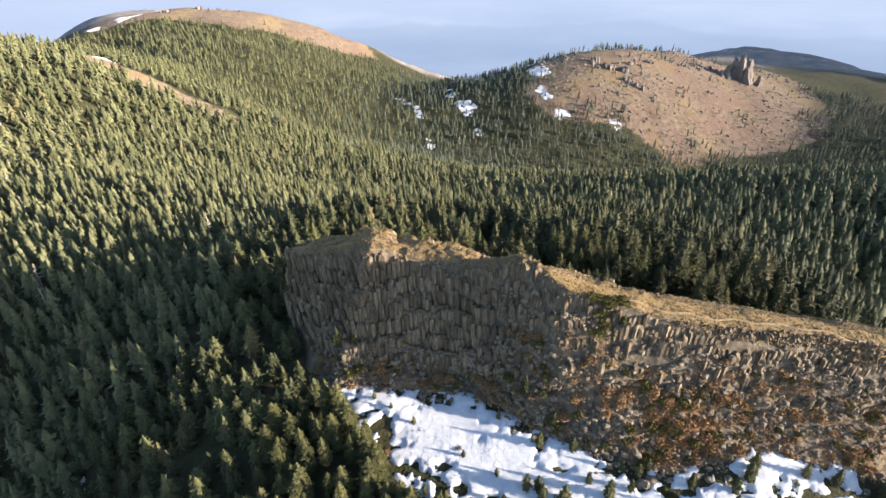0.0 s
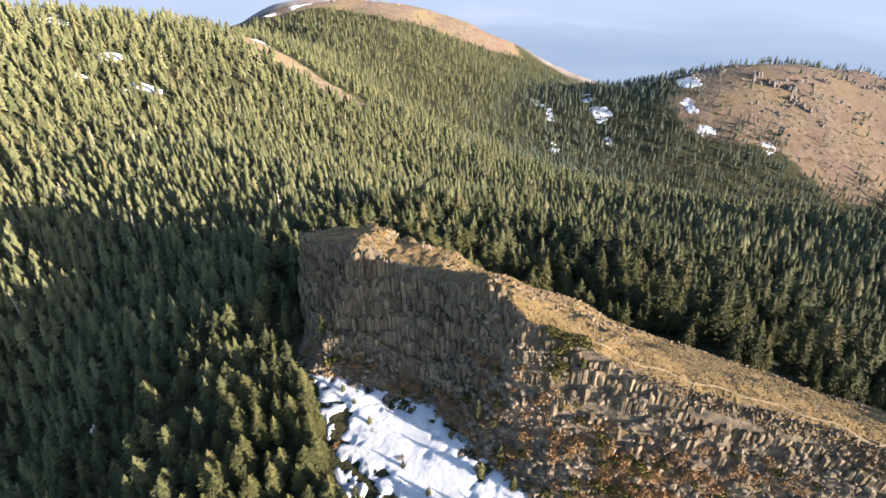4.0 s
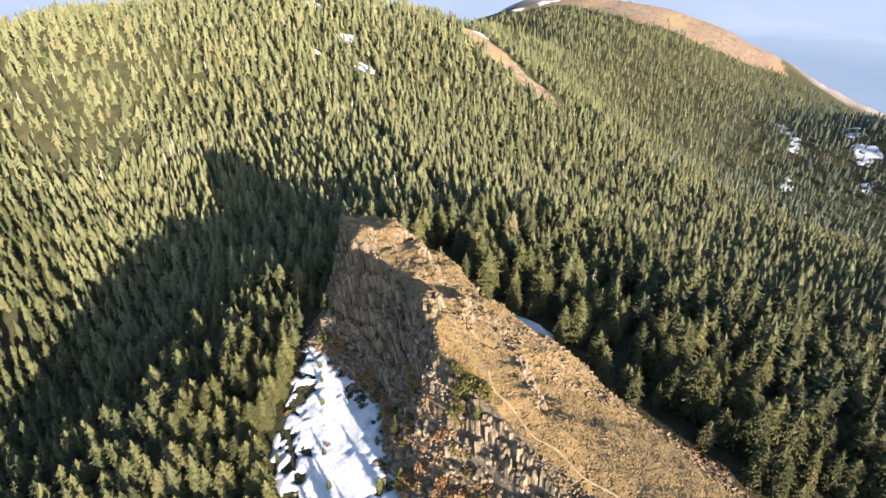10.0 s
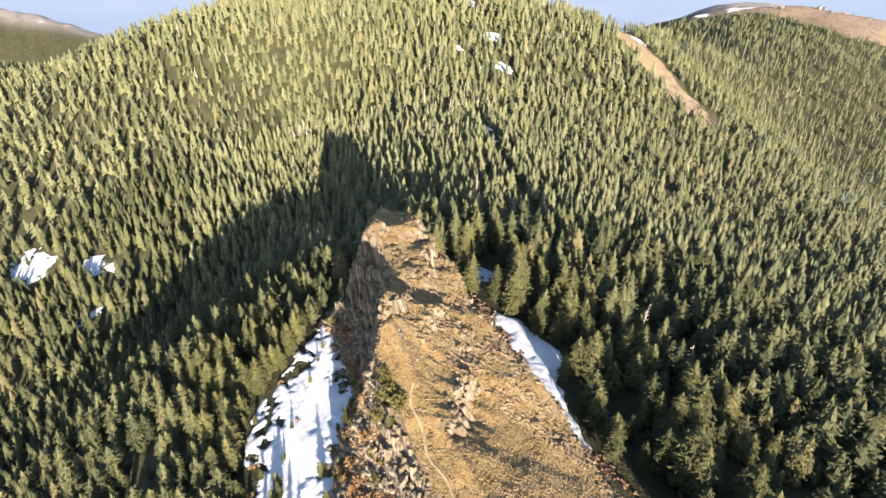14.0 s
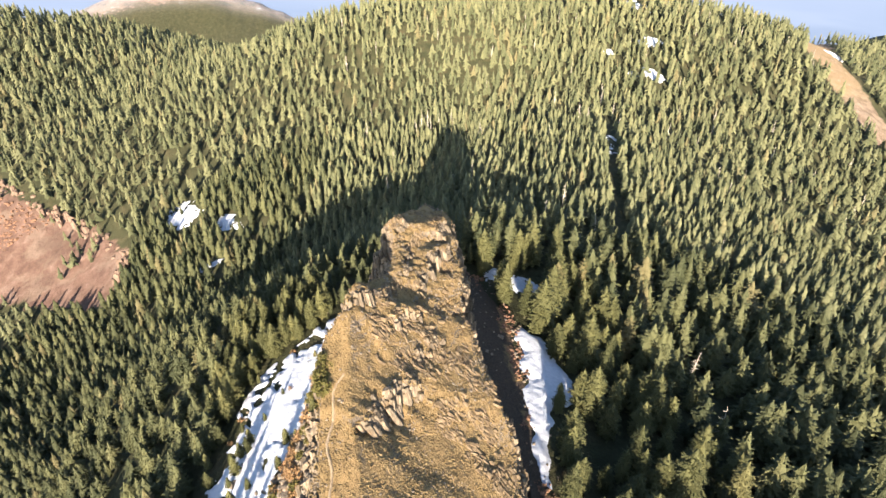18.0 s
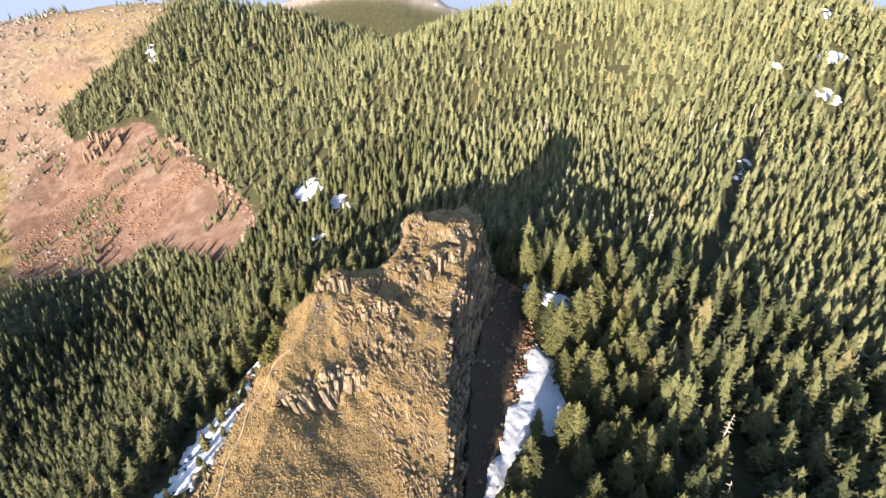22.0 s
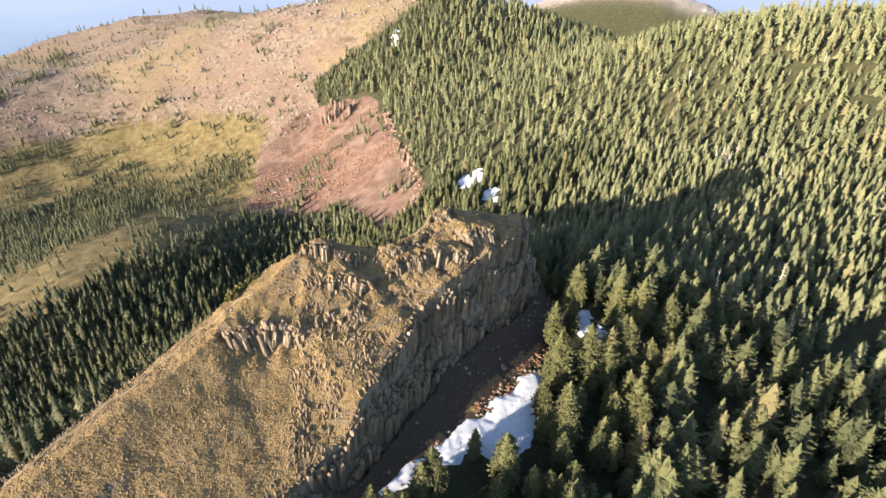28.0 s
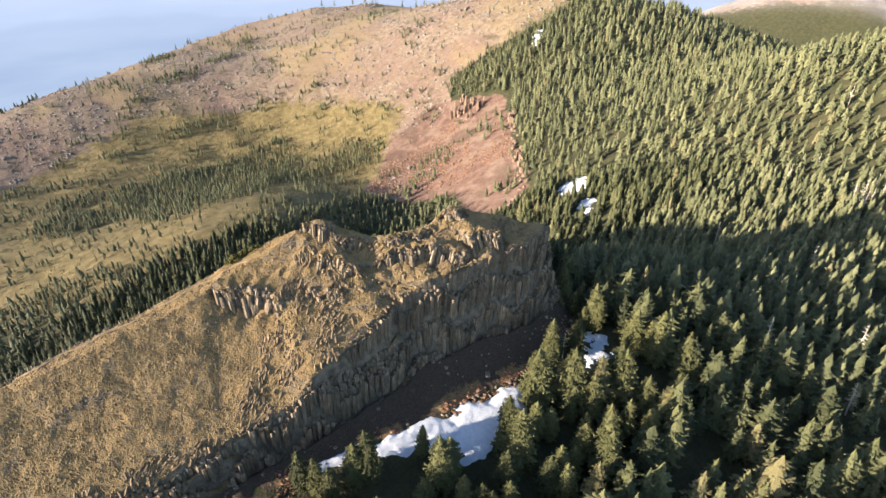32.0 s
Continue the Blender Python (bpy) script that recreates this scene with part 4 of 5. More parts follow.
def build_forest():
    rng = random.Random(31)
    mid_kinds = [boughs(rng, 12, 8, rng.uniform(0.20, 0.30), 2, 7) for _ in range(10)]
    far_kinds = [skirts(rng, 4, 7, rng.uniform(0.28, 0.36), 0.45) for _ in range(8)]
    rs = np.random.RandomState(2)
    x, y = scatter(-300, 220, -200, 360, 3.15, 8)
    keep = (np.hypot(x - 10, y - 80) < 220) & ~near_zone(x, y) & in_sight(x, y) & ~southwest(x, y)
    x, y = x[keep], y[keep]
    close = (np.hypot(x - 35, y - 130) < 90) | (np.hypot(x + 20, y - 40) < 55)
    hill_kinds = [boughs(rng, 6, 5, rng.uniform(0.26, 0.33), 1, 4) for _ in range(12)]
    # southern and close stands take the needles darkened in place of shade
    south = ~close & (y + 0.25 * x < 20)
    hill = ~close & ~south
    joined_forest("forest", x[hill], y[hill], tree_height(x[hill], y[hill], rs), hill_kinds, 3, "sunlit fir forest on the hillside behind the butte")
    joined_forest("forest", x[south], y[south], tree_height(x[south], y[south], rs) * 1.12, hill_kinds, 13, "fir forest falling away south of the butte, shade painted into its needles", True, M_SHADED)
    x, y = x[close], y[close]
    h = tree_height(x, y, rs)
    joined_forest("forest", x, y, h, mid_kinds, 1, "dense fir forest on the slopes round the butte, needles darkened as shade", False, M_SHADED)
    x, y = scatter(-1300, 1300, -1300, 1500, 5.2, 9)
    keep = (np.hypot(x - 10, y - 80) >= 220) & in_sight(x, y) & ~southwest(x, y)
    keep &= rs.uniform(0, 1, len(x)) < 1 - 0.55 * smooth(350, 700, np.hypot(x, y))
    x, y = x[keep], y[keep]
    h = tree_height(x, y, rs)
    beyond = np.hypot(x, y) > 620
    # far trees to the north take the needles with haze in their colour
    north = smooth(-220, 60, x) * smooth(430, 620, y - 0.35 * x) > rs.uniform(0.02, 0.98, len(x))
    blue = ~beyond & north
    joined_forest("forest", x[blue], y[blue], h[blue], far_kinds, 22, "fir forest on the northern valley side, blue haze painted into its needles", True, M_HAZED)
    mid = ~beyond & ~blue
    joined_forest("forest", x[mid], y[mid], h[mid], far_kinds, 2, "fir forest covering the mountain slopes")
    tiny_kinds = [skirts(rng, 3, 6, rng.uniform(0.23, 0.3), 0.4) for _ in range(8)]
    joined_forest("forest", x[beyond & north], y[beyond & north], h[beyond & north], tiny_kinds, 4, "distant fir forest on the far ridges, blue haze painted into its needles", True, M_HAZED)
    beyond &= ~north
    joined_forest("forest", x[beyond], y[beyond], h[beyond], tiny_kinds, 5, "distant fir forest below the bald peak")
    x, y = scatter(-520, 130, -900, -140, 3.5, 29)
    keep = southwest(x, y) & in_sight(x, y)
    x, y = x[keep], y[keep]
    joined_forest("forest", x, y, tree_height(x, y, rs) * 0.66, far_kinds, 24, "small scattered firs on the bald slope and meadow")
    # the slopes behind the walk's start and end
    x, y = scatter(20, 330, -240, 180, 4.6, 19)
    r = np.hypot(x - 40, y - 60)
    keep = ~in_sight(x, y) & (r > 75) & (r < 260)
    x, y = x[keep], y[keep]
    joined_forest("forest", x, y, tree_height(x, y, rs), tiny_kinds, 6, "fir forest on the slope east of the butte")


build_forest()


# ---- rubble and tussocks ----
def stone_shape(rng):
    """A rough block: a jittered, chamfered box of unit size."""
    v = [(sx * rng.uniform(0.32, 0.5), sy * rng.uniform(0.32, 0.5), sz * rng.uniform(0.3, 0.5)) for sz in (-1, 1) for sy in (-1, 1) for sx in (-1, 1)]
    v += [(0, 0, rng.uniform(0.45, 0.6)), (rng.uniform(0.45, 0.6), 0, 0), (-rng.uniform(0.45, 0.6), 0, 0), (0, rng.uniform(0.45, 0.6), 0), (0, -rng.uniform(0.45, 0.6), 0)]
    f = []
    for tip, ring in ((8, (4, 5, 7, 6)), (9, (1, 3, 7, 5)), (10, (2, 0, 4, 6)), (11, (3, 2, 6, 7)), (12, (0, 1, 5, 4))):
        f += [(tip, ring[i], ring[(i + 1) % 4]) for i in range(4)]
    return np.array(v), np.array(f)


def strew(name, x, y, z, size, kinds, material, seed, label, category, flat_down=0.75):
    rs = np.random.RandomState(seed)
    which = rs.randint(0, len(kinds), len(x))
    vs, fs, off = [], [], 0
    for k, (v, f) in enumerate(kinds):
        i = np.nonzero(which == k)[0]
        if not len(i):
            continue
        a = rs.uniform(0, 6.28, len(i))[:, None]
        c, s = np.cos(a), np.sin(a)
        sx, sy, sz = (size[i] * rs.uniform(0.7, 1.3, len(i)) for _ in range(3))
        px, py = v[:, 0] * sx[:, None], v[:, 1] * sy[:, None]
        p = np.stack([x[i][:, None] + px * c - py * s, y[i][:, None] + px * s + py * c, z[i][:, None] + v[:, 2] * sz[:, None] * flat_down], -1)
        vs.append(p.reshape(-1, 3))
        fs.append((f[None] + (np.arange(len(i)) * len(v))[:, None, None]).reshape(-1, f.shape[1]) + off)
        off += len(i) * len(v)
    me = mesh_from(name, np.concatenate(vs), np.concatenate(fs), material)
    return tagged(new(name, me), label, category, kind="stuff")


def build_rubble():
    rng, rs = random.Random(8), np.random.RandomState(15)
    stones = [stone_shape(rng) for _ in range(8)]
    x, y = rs.uniform(-34, 88, 60000), rs.uniform(52, 106, 60000)
    z, u = rock_z(x, y)
    foot = inside(x, y, FOOT)
    talus = (foot > -1.2) & (u < np.where((y < 75) & (x > 8), 0.93, 0.72)) & (rs.uniform(0, 1, len(x)) < np.where(y < 75, 0.60, 0.012) * (0.3 + value_noise(x, y, 5, 3)))
    size = 0.22 + 0.75 * rs.uniform(0, 1, len(x)) ** 4
    t = np.nonzero(talus)[0][:10000]
    strew("rubble", x[t], y[t], np.maximum(z[t], ground_z(x[t], y[t])), size[t], stones, M_BOULDER, 1, "broken basalt blocks strewn over the talus", "rubble")
    crown = (u >= 0.99) & (rs.uniform(0, 1, len(x)) < 0.06 + 0.5 * smooth(0.5, 0.8, value_noise(x, y, 4.5, 19)))
    t = np.nonzero(crown)[0][:7000]
    strew("rubble", x[t], y[t], z[t], size[t] * np.where((x[t] > 30) & (y[t] > 65), 0.26, 0.40), stones, M_BOULDER, 2, "small stones lying in the dry grass", "rubble")
    band = (y > 86) & (foot > -2.0) & (foot < 2.2) & (rs.uniform(0, 1, len(x)) < 0.5 * smooth(0.3, 0.7, value_noise(x, y, 3.5, 23)))
    t = np.nonzero(band)[0]
    strew("rubble", x[t], y[t], np.maximum(z[t], ground_z(x[t], y[t])), size[t] * 0.8, stones, M_RED, 9, "rusty lichen-stained blocks at the foot of the talus", "rubble")
    # tussocks of dry grass
    tus = []
    for k in range(5):
        n = 5
        v = [(0, 0, 0.6)] + [(math.cos(6.2832 * i / n) * rng.uniform(0.6, 1.2), math.sin(6.2832 * i / n) * rng.uniform(0.6, 1.2), rng.uniform(-0.25, 0.05)) for i in range(n)]
        tus.append((np.array(v), np.array([(0, 1 + i, 1 + (i + 1) % n) for i in range(n)])))
    x, y = rs.uniform(-27, 86, 70000), rs.uniform(60, 94, 70000)
    z, u = rock_z(x, y)
    t = np.nonzero(u >= 0.985)[0][:26000]
    strew("grass", x[t], y[t], z[t], rs.uniform(0.10, 0.25, len(t)), tus, M_TUSSOCK, 3, "dry tan grass tussocks on the rock's back", "grass", 0.75)


build_rubble()


# ---- loose boulders, shrubs and young trees round the snow ----
def boulder_mesh(rng):
    bm = bmesh.new()
    bmesh.ops.create_icosphere(bm, subdivisions=2, radius=0.5)
    sx, sy, sz = rng.uniform(0.8, 1.3), rng.uniform(0.7, 1.0), rng.uniform(0.55, 0.85)
    shift = Vector((rng.uniform(0, 50), rng.uniform(0, 50), 0))
    for v in bm.verts:
        k = 1 + 0.55 * noise.noise(v.co * 2.2 + shift)
        v.co = Vector((v.co.x * sx * k, v.co.y * sy * k, v.co.z * sz * k))
    me = bpy.data.meshes.new("boulder")
    bm.to_mesh(me)
    bm.free()
    me.materials.append(M_BOULDER)
    return me


def build_boulders():
    rng = random.Random(21)
    meshes = [boulder_mesh(rng) for _ in range(7)]
    spots = []
    for _ in range(900):
        x, y = rng.uniform(-30, 70), rng.uniform(44, 74)
        d, f = float(inside(np.array([x]), np.array([y]), SNOW_S)[0]), float(inside(np.array([x]), np.array([y]), FOOT)[0])
        if d > -0.5 and f < 1.5 and rng.random() < (0.5 if abs(f) < 2.5 else 0.05):
            spots.append((x, y, rng.uniform(0.5, 1.3) if rng.random() < 0.85 else rng.uniform(1.4, 2.3)))
    spots = spots[:80]
    for _ in range(500):
        x, y = rng.uniform(-34, 34), rng.uniform(94, 122)
        d, f = float(inside(np.array([x]), np.array([y]), SNOW_N)[0]), float(inside(np.array([x]), np.array([y]), FOOT)[0])
        d = max(d, float(inside(np.array([x]), np.array([y]), SNOW_N_SMALL)[0]))
        if -2.0 < d < 0.8 and -3 < f < 1 and rng.random() < 0.8:
            spots.append((x, y, rng.uniform(0.3, 0.9)))
    for x, y, s in spots[:170]:
        z = float(surface_z(np.array([x]), np.array([y]))[0])
        ob = new("boulder", meshes[rng.randrange(7)])
        ob.matrix_basis = pose(x, y, z + 0.12 * s, rng.uniform(-15, 15), rng.uniform(-15, 15), rng.uniform(0, 360)) @ Matrix.Diagonal((s, s, s, 1))
        tagged(ob, "dark weathered basalt boulder at the cliff foot", "boulder", "boulders at the cliff foot")


build_boulders()


def shrub_mesh(rng, sprays, squat):
    """A low bush: many small leaf sprays on a lumpy dome."""
    verts, faces = [], []
    for _ in range(sprays):
        a, e = rng.uniform(0, 6.28), math.asin(rng.uniform(0.0, 1.0))
        r = rng.uniform(0.55, 1.0)
        c = Vector((math.cos(a) * math.cos(e) * r, math.sin(a) * math.cos(e) * r, math.sin(e) * r * squat))
        for _ in range(2):
            u = Vector((rng.uniform(-1, 1), rng.uniform(-1, 1), rng.uniform(-0.4, 1))).normalized() * rng.uniform(0.16, 0.34)
            w = u.cross(Vector((rng.uniform(-1, 1), rng.uniform(-1, 1), rng.uniform(-1, 1)))).normalized() * rng.uniform(0.07, 0.15)
            b = len(verts)
            verts += [tuple(c - w), tuple(c + w), tuple(c + u)]
            faces.append((b, b + 1, b + 2))
    return np.array(verts), np.array(faces)


def build_shrubs():
    rng = random.Random(33)
    green = [mesh_from("foliage", *shrub_mesh(rng, 150, 0.8), M_SHRUB) for _ in range(3)]
    brown = [mesh_from("foliage", *shrub_mesh(rng, 120, 0.7), M_BRUSH) for _ in range(3)]
    sv, sf = trunk_shape(0.7, 0.05)
    stem = mesh_from("stem", sv, sf, M_BARK)

    def plant(x, y, s, kinds, label):
        bush = tagged(new("shrub"), label, "shrub", "shrubs at the cliff foot")
        part("stem", stem, bush)
        part("foliage", kinds[rng.randrange(3)], bush)
        z = float(surface_z(np.array([x]), np.array([y]))[0])
        bush.matrix_basis = pose(x, y, z, 0, 0, rng.uniform(0, 360)) @ Matrix.Diagonal((s, s, s * rng.uniform(0.8, 1.2), 1))

    # the bush-grown notch beside the shoulder
    for _ in range(16):
        plant(rng.gauss(23.8, 1.5), rng.gauss(64.6, 1.0), rng.uniform(0.6, 1.3), green, "mossy green shrub in a notch of the rim")
    # on the snow and along its edge
    n = 0
    while n < 46:
        x, y = rng.uniform(-22, 62), rng.uniform(44, 73)
        if float(inside(np.array([x]), np.array([y]), SNOW_S)[0]) > 0.2:
            plant(x, y, rng.uniform(0.35, 0.9), green if rng.random() < 0.6 else brown, "low dark shrub poking through the snow")
            n += 1
    # brush on the talus under the south wall
    n = 0
    while n < 235:
        x, y = (rng.uniform(-24, 66), rng.uniform(52, 76)) if n < 165 else (rng.gauss(36, 3.5), rng.gauss(56.5, 1.8))
        f = float(inside(np.array([x]), np.array([y]), FOOT)[0])
        if 0.5 < f < 7.5 and rock_z(np.array([x]), np.array([y]))[1][0] < (0.86 if x > 10 else 0.66):
            plant(x, y, rng.uniform(0.45, 1.2), brown if rng.random() < 0.7 else green, "dry rusty brush on the talus")
            n += 1

    rs = np.random.RandomState(37)
    low = [shrub_mesh(rng, 34, 0.7) for _ in range(4)]
    x, y = rs.uniform(-24, 70, 2600), rs.uniform(51, 76, 2600)
    f, (z, u) = inside(x, y, FOOT), rock_z(x, y)
    t = np.nonzero((f > 0.3) & (f < 8) & (u < np.where(x > 10, 0.84, 0.6)) & south_side(x, y))[0][:520]
    strew("brush", x[t], y[t], z[t], rs.uniform(0.35, 0.95, len(t)), low, M_BRUSH, 38, "dry rusty brush growing over the talus", "brush", 1.0)


build_shrubs()


def build_young_trees():
    """Small firs on the talus, the ledges and the snow's edge."""
    rng = random.Random(44)
    crowns = [mesh_from("crown", *boughs(rng, 14, 8, 0.24), M_NEEDLE) for _ in range(3)]
    tv, tf = trunk_shape(1.0, 0.02)
    trunk = mesh_from("trunk", tv, tf, M_BARK)
    spots = [(12.1, 63.4, 4.2), (16.4, 60.0, 3.2), (-20, 75.5, 4.4), (-16.8, 74.6, 2.6), (26.2, 64.2, 2.6), (8, 63, 2.4), (19, 57, 3.4), (28, 53, 3.0), (14, 58, 3.6), (35, 51, 3.6),
             (41, 50, 3.8), (43.5, 51.5, 4.2), (52, 52, 3.4), (56, 51, 4.0), (7, 54, 2.2), (2, 57, 2.0), (-6, 63, 2.2), (-10, 66, 1.8), (0, 66.5, 1.6), (-13, 68, 2.2)]
    for _ in range(30):
        spots.append((rng.uniform(-12, 62), rng.uniform(44, 54), rng.uniform(2.0, 4.8)))
    for x, y, h in spots:
        tree = tagged(new("young_fir"), "small young fir beside the snow and rocks", "tree", "young firs at the cliff foot")
        part("trunk", trunk, tree)
        part("crown", crowns[rng.randrange(3)], tree)
        z = float(surface_z(np.array([x]), np.array([y]))[0])
        tree.matrix_basis = pose(x, y, z - 0.1, 0, 0, rng.uniform(0, 360)) @ Matrix.Diagonal((h, h, h, 1))


build_young_trees()


def build_snags():
    """Bare, bleached trunks standing among the firs."""
    rng, rs = random.Random(55), np.random.RandomState(55)
    tv, tf = trunk_shape(1.0, 0.02)
    trunk = mesh_from("trunk", tv, tf, M_SNAG)
    v, f = [], []
    for _ in range(26):
        a, z = rng.uniform(0, 6.28), rng.uniform(0.3, 0.95)
        r = 0.16 * (1.05 - z) + 0.03
        b = len(v)
        v += [(0, 0, z + 0.012), (0, 0, z - 0.012), (math.cos(a) * r, math.sin(a) * r, z + rng.uniform(-0.05, 0.03))]
        f.append((b, b + 1, b + 2))
    twigs = mesh_from("bare_crown", np.array(v), np.array(f), M_SNAG)
    x, y = scatter(-330, 140, 95, 520, 17, 60)
    keep = in_sight(x, y) & (rs.uniform(0, 1, len(x)) < 0.28)
    x, y = list(x[keep]), list(y[keep])
    for _ in range(14):
        x.append(rng.gauss(-190, 7))
        y.append(rng.gauss(123, 6))
    for px, py in list(zip(x, y))[:190]:
        h = rng.uniform(6.5, 11.5)
        snag = tagged(new("dead_tree"), "bare bleached grey trunk of a dead fir", "dead tree", "dead trees in the forest")
        part("trunk", trunk, snag)
        part("bare_crown", twigs, snag)
        z = float(ground_z(np.array([px]), np.array([py]))[0])
        snag.matrix_basis = pose(px, py, z - 0.2, rng.uniform(-4, 4), rng.uniform(-4, 4), rng.uniform(0, 360)) @ Matrix.Diagonal((h, h, h, 1))


build_snags()


# ---- the trodden path along the rim ----
def build_path():
    line = [(24.5, 68.5), (26.6, 67.2), (29, 66.6), (33, 66.0), (38, 65.8), (44, 65.9), (50, 65.6), (57, 65.2), (66, 64.2), (78, 62.5)]
    pts = []
    for (ax, ay), (bx, by) in zip(line, line[1:]):
        n = max(2, int(math.hypot(bx - ax, by - ay) / 0.4))
        pts += [(ax + (bx - ax) * i / n, ay + (by - ay) * i / n) for i in range(n)]
    v, f = [], []
    for i, (x, y) in enumerate(pts):
        qx, qy = pts[min(i + 1, len(pts) - 1)]
        ox, oy = pts[max(i - 1, 0)]
        d = Vector((qx - ox, qy - oy, 0)).normalized()
        y += 0.25 * math.sin(x * 0.9)
        for s in (-0.17, -0.06, 0.06, 0.17):
            sx, sy = x - d.y * s * (1 + 0.3 * math.sin(i * 1.3)), y + d.x * s
            z = float(rock_z(np.array([sx]), np.array([sy]))[0][0])
            v.append((sx, sy, z + (0.13 if abs(s) < 0.1 else 0.02)))
        if i:
            b = 4 * i
            f += [(b - 4 + k, b - 3 + k, b + 1 + k, b + k) for k in range(3)]
    tagged(new("path", mesh_from("path", np.array(v), np.array(f), M_PATH, flat=False)), "narrow trodden earth path along the rim", "path", kind="structure")


build_path()


# ---- far crags, the spire and the cliff band over the scree ----
def crag_mesh(name, rng, sides, levels, taper, material):
    """A jagged pinnacle of unit height with fluted sides."""
    v, f = [], []
    flute = [rng.uniform(0.65, 1.25) for _ in range(sides)]
    ox = oy = 0.0
    for lvl in range(levels):
        t = lvl / (levels - 1)
        r = 0.5 * (1 - t * taper) * rng.uniform(0.88, 1.1)
        ox, oy = ox + rng.uniform(-0.05, 0.05), oy + rng.uniform(-0.05, 0.05)
        for i in range(sides):
            a = 6.2832 * i / sides
            k = r * flute[i] * rng.uniform(0.88, 1.12)
            v.append((ox + math.cos(a) * k, oy + math.sin(a) * k, t + (rng.uniform(-0.12, 0.06) if lvl == levels - 1 else rng.uniform(-0.03, 0.03))))
    for lvl in range(levels - 1):
        for i in range(sides):
            a, b = lvl * sides + i, lvl * sides + (i + 1) % sides
            f += [(a, b, b + sides), (a, b + sides, a + sides)]
    top = (levels - 1) * sides
    f += [(top, top + i, top + i + 1) for i in range(1, sides - 1)]
    return mesh_from(name, np.array(v), np.array(f), material)


def build_crags():
    rng = random.Random(66)
    pins = [crag_mesh("pinnacle", rng, 9, 7, 0.72, M_CRAG) for _ in range(4)]
    blocks = [crag_mesh("block", rng, 8, 4, 0.35, M_CRAG) for _ in range(5)]
    spire = tagged(new("rock_spire"), "jagged grey rock spire on the bald ridge", "rock outcrop")
    for dx, dy, h, w in ((0, 0, 44, 26), (-12, 5, 34, 20), (11, -4, 40, 22), (21, 2, 31, 19), (-21, -3, 24, 18), (5, -12, 28, 20), (30, -6, 20, 18), (-30, 0, 13, 15)):
        p = part("pinnacle", pins[rng.randrange(4)], spire)
        z = float(ground_z(np.array([498.0 + dx]), np.array([938.0 + dy]))[0])
        p.matrix_basis = pose(498 + dx, 938 + dy, z - 4, rng.uniform(-5, 5), rng.uniform(-5, 5), rng.uniform(0, 360)) @ Matrix.Diagonal((w, w, h, 1))
    # low crags on the far ridges
    spots = [(242, 877, 16), (262, 872, 12), (270, 862, 18), (277, 838, 14), (284, 826, 12), (300, 888, 10), (330, 905, 9), (375, 946, 12), (395, 930, 8), (434, 945, 12), (455, 950, 10),
             (360, 832, 8), (250, 800, 8), (310, 800, 7), (420, 860, 8), (-500, 1230, 14), (-470, 1240, 10), (-430, 1225, 8), (-560, 1180, 12),
             (-620, -1010, 26), (-560, -1020, 16), (-450, -430, 7), (-470, -380, 8), (-430, -400, 6), (-455, -345, 7), (-400, -460, 6), (-420, -330, 6), (-380, -400, 5)]
    for x, y, s in spots:
        crag = tagged(new("crag"), "weathered grey crag on a bald ridge", "rock outcrop", "crags on the ridges")
        for _ in range(6):
            px, py = x + rng.uniform(-1.1, 1.1) * s, y + rng.uniform(-0.7, 0.7) * s
            p = part("block", blocks[rng.randrange(5)], crag)
            z = float(ground_z(np.array([px]), np.array([py]))[0])
            h = 0.65 * s * rng.uniform(0.45, 1.0)
            p.matrix_basis = pose(px, py, z - 0.3 * h, rng.uniform(-12, 12), rng.uniform(-12, 12), rng.uniform(0, 360)) @ Matrix.Diagonal((s * rng.uniform(0.35, 0.7), s * rng.uniform(0.3, 0.5), h, 1))
    # the pale cliff band between the forest and the red scree
    ribs = [crag_mesh("rib", rng, 7, 4, 0.3, M_BAND) for _ in range(5)]
    band = tagged(new("cliff_band"), "pale tan cliff band between forest and red scree", "cliff")
    line = [(-300, -150), (-262, -118), (-232, -88), (-206, -60), (-186, -40), (-168, -28), (-152, -30)]
    for (ax, ay), (bx, by) in zip(line, line[1:]):
        n = int(math.hypot(bx - ax, by - ay) / 1.7)
        for i in range(n):
            t = (i + rng.uniform(-0.3, 0.3)) / n
            px, py = ax + (bx - ax) * t + rng.uniform(-2.4, 2.4), ay + (by - ay) * t + rng.uniform(-2.4, 2.4)
            z = float(ground_z(np.array([px]), np.array([py]))[0])
            h = rng.uniform(2.6, 5.2) + 1.6 * math.sin(px * 0.11)
            p = part("rib", ribs[rng.randrange(5)], band)
            p.matrix_basis = pose(px, py, z - 2.0, rng.uniform(-6, 6), rng.uniform(-6, 6), rng.uniform(0, 360)) @ Matrix.Diagonal((rng.uniform(1.6, 4.2), rng.uniform(1.6, 4.2), h, 1))
    knoll = tagged(new("cliff_band"), "pale columnar outcrop standing in the red scree", "cliff")
    for i in range(26):
        px, py = -296 + rng.uniform(-11, 14), -208 + rng.uniform(-11, 22)
        z = float(ground_z(np.array([px]), np.array([py]))[0])
        p = part("rib", ribs[rng.randrange(5)], knoll)
        p.matrix_basis = pose(px, py, z - 2.0, rng.uniform(-6, 6), rng.uniform(-6, 6), rng.uniform(0, 360)) @ Matrix.Diagonal((rng.uniform(2.2, 3.6), rng.uniform(2.2, 3.6), rng.uniform(5, 11), 1))


build_crags()


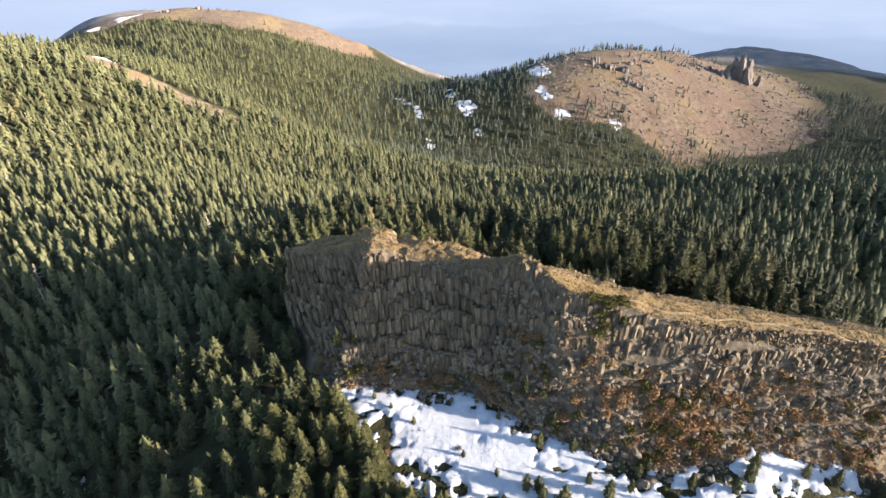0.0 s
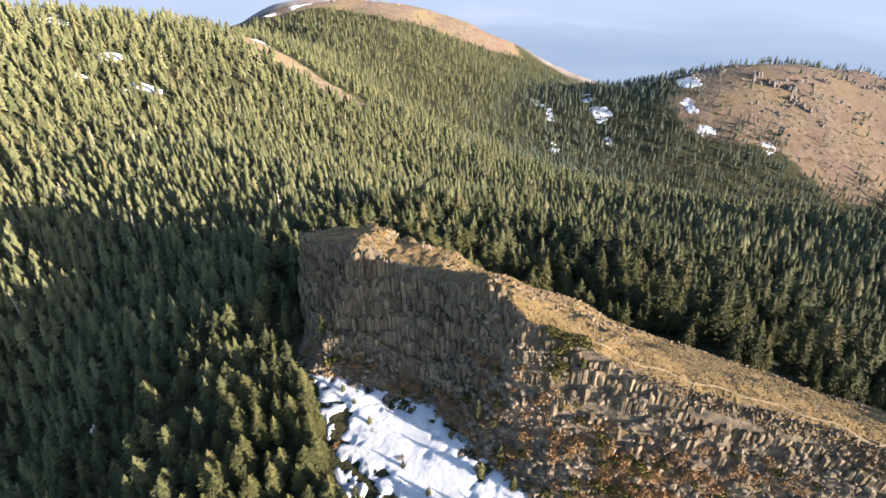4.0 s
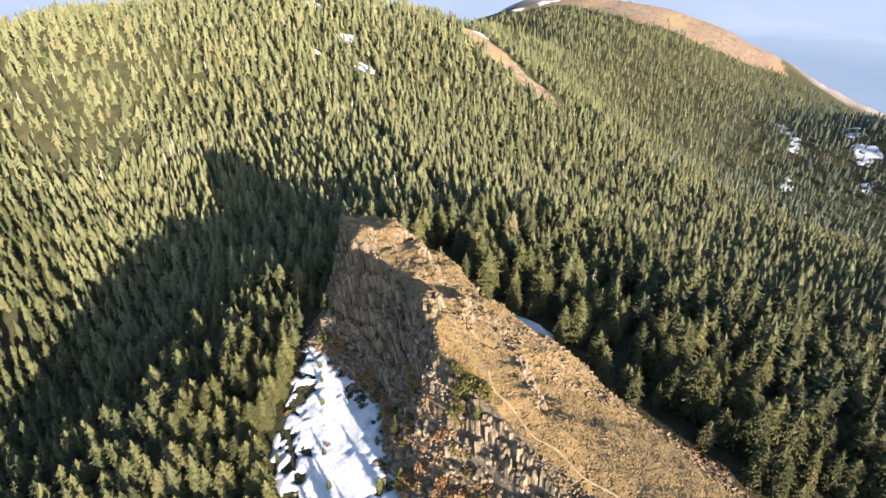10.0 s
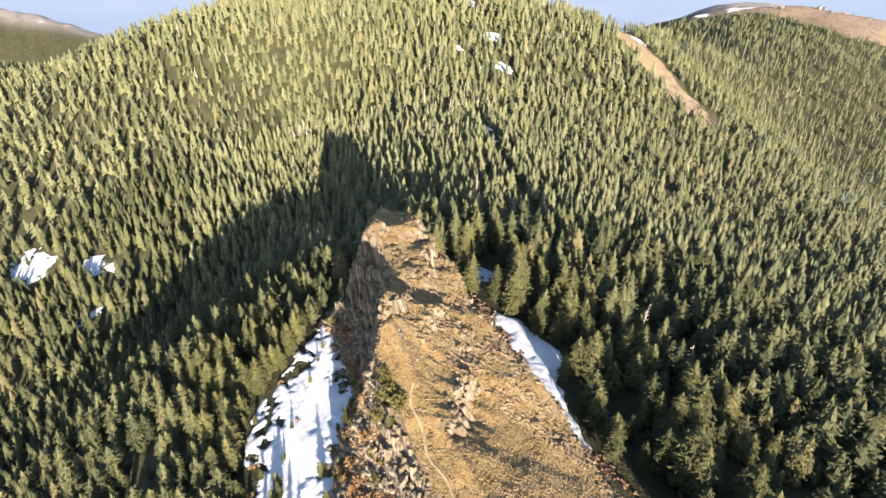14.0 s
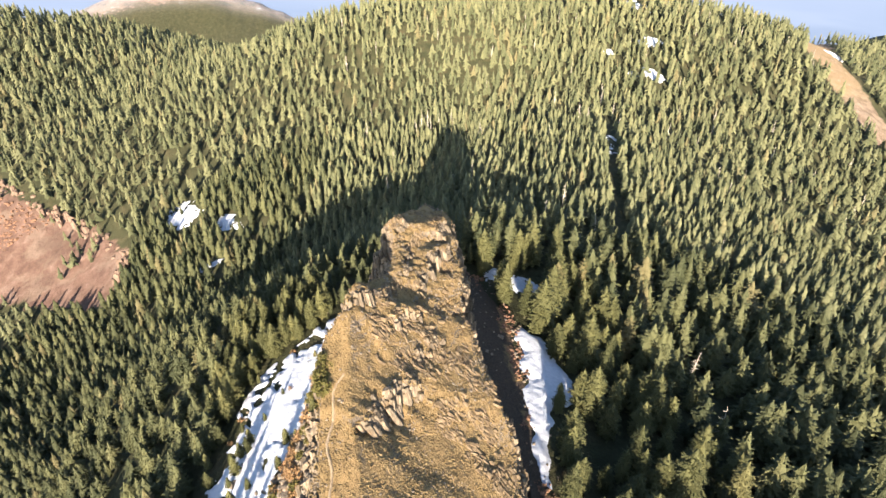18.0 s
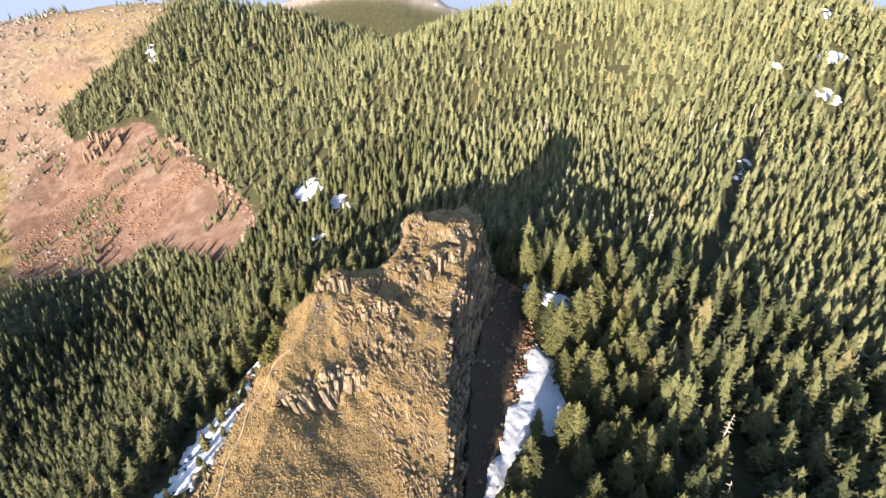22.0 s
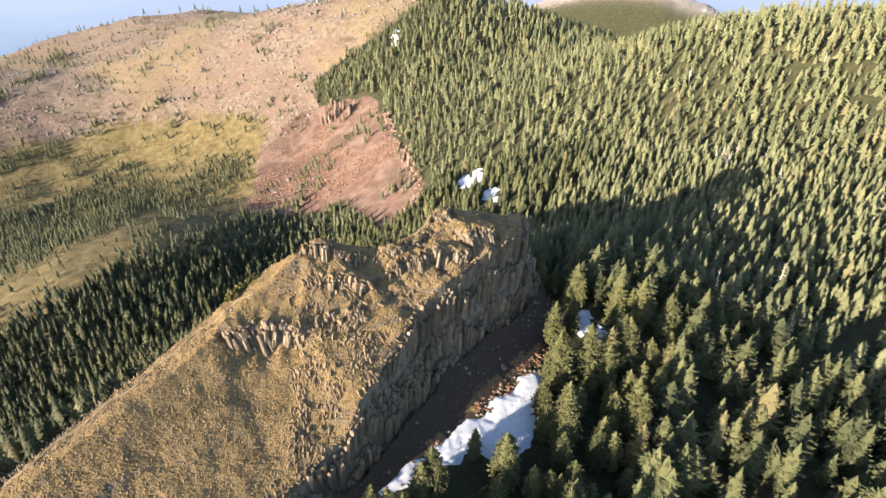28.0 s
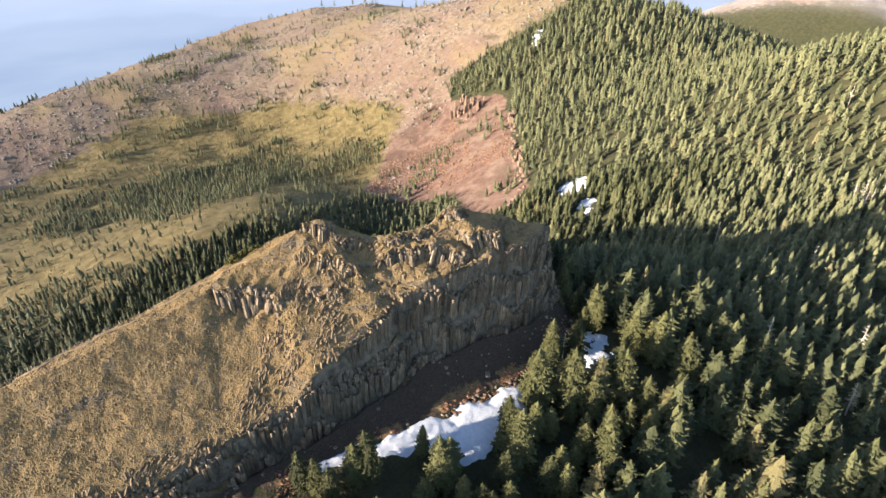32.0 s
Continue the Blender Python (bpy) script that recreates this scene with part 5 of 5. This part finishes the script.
def build_far_stones():
    rng, rs = random.Random(71), np.random.RandomState(71)
    stones = [stone_shape(rng) for _ in range(6)]
    x, y = rs.uniform(-330, -120, 9000), rs.uniform(-270, -20, 9000)
    t = np.nonzero((inside(x, y, RED_SCREE) > 2) & (value_noise(x, y, 40, 7) > 0.42))[0]
    strew("scree_stones", x[t], y[t], ground_z(x[t], y[t]), 0.5 + 1.6 * rs.uniform(0, 1, len(t)) ** 2, stones, M_RED, 5, "loose pinkish blocks on the red scree", "scree")
    x, y = rs.uniform(-620, 60, 22000), rs.uniform(-760, -150, 22000)
    t = np.nonzero((inside(x, y, BALD_SW) > 5) & (inside(x, y, MEADOW) < -20) & (value_noise(x, y, 45, 13) + 0.4 * rs.uniform(0, 1, len(x)) > 0.66))[0][:7000]
    strew("scree_stones", x[t], y[t], ground_z(x[t], y[t]), 0.7 + 2.8 * rs.uniform(0, 1, len(t)) ** 3, stones, M_CRAG, 6, "scattered rocks on the bald slope", "scree")
    x, y = rs.uniform(110, 650, 5200), rs.uniform(670, 1060, 5200)
    t = np.nonzero((inside(x, y, BALD_NE) > 4) & (value_noise(x, y, 50, 43) + 0.5 * rs.uniform(0, 1, len(x)) > 0.72))[0]
    strew("scree_stones", x[t], y[t], ground_z(x[t], y[t]), 0.9 + 3.6 * rs.uniform(0, 1, len(t)) ** 3, stones, M_CRAG, 16, "scattered rocks on the far bald ridge", "scree")
    # low scrub on the bald slopes and the meadow
    lumps = []
    for _ in range(5):
        v, f = shrub_mesh(rng, 14, 0.8)
        lumps.append((v, f))
    x, y = rs.uniform(-520, 90, 26000), rs.uniform(-760, -120, 26000)
    d = inside(x, y, BALD_SW)
    m = inside(x, y, MEADOW)
    t = np.nonzero((d > 2) & (inside(x, y, RED_SCREE) < -3) & (rs.uniform(0, 1, len(x)) < np.where(m > -60, 0.5, 0.12) * (value_noise(x, y, 25, 17) > 0.42)))[0]
    strew("scrub", x[t], y[t], ground_z(x[t], y[t]), rs.uniform(0.7, 2.0, len(t)), lumps, M_SHRUB, 7, "low olive scrub dotted over the open slopes", "scrub", 1.0)
    x, y = rs.uniform(110, 650, 5000), rs.uniform(670, 1060, 5000)
    t = np.nonzero((inside(x, y, BALD_NE) > 2) & (rs.uniform(0, 1, len(x)) < 0.75 * smooth(120, 10, inside(x, y, BALD_NE)) * smooth(0.35, 0.6, value_noise(x, y, 35, 47)) * (y < 880)))[0]
    strew("scrub", x[t], y[t], ground_z(x[t], y[t]), rs.uniform(1.2, 3.2, len(t)), lumps, M_SHRUB, 17, "olive scrub on the lower edge of the far bald ridge", "scrub", 1.0)


build_far_stones()


# ---- from plan units to metres ----
PLAN_UNIT = 1.5
for ob in [o for o in scene.objects if o.parent is None and o.type in {"MESH", "EMPTY"}]:
    ob.matrix_basis = Matrix.Diagonal((PLAN_UNIT, PLAN_UNIT, PLAN_UNIT, 1)) @ ob.matrix_basis
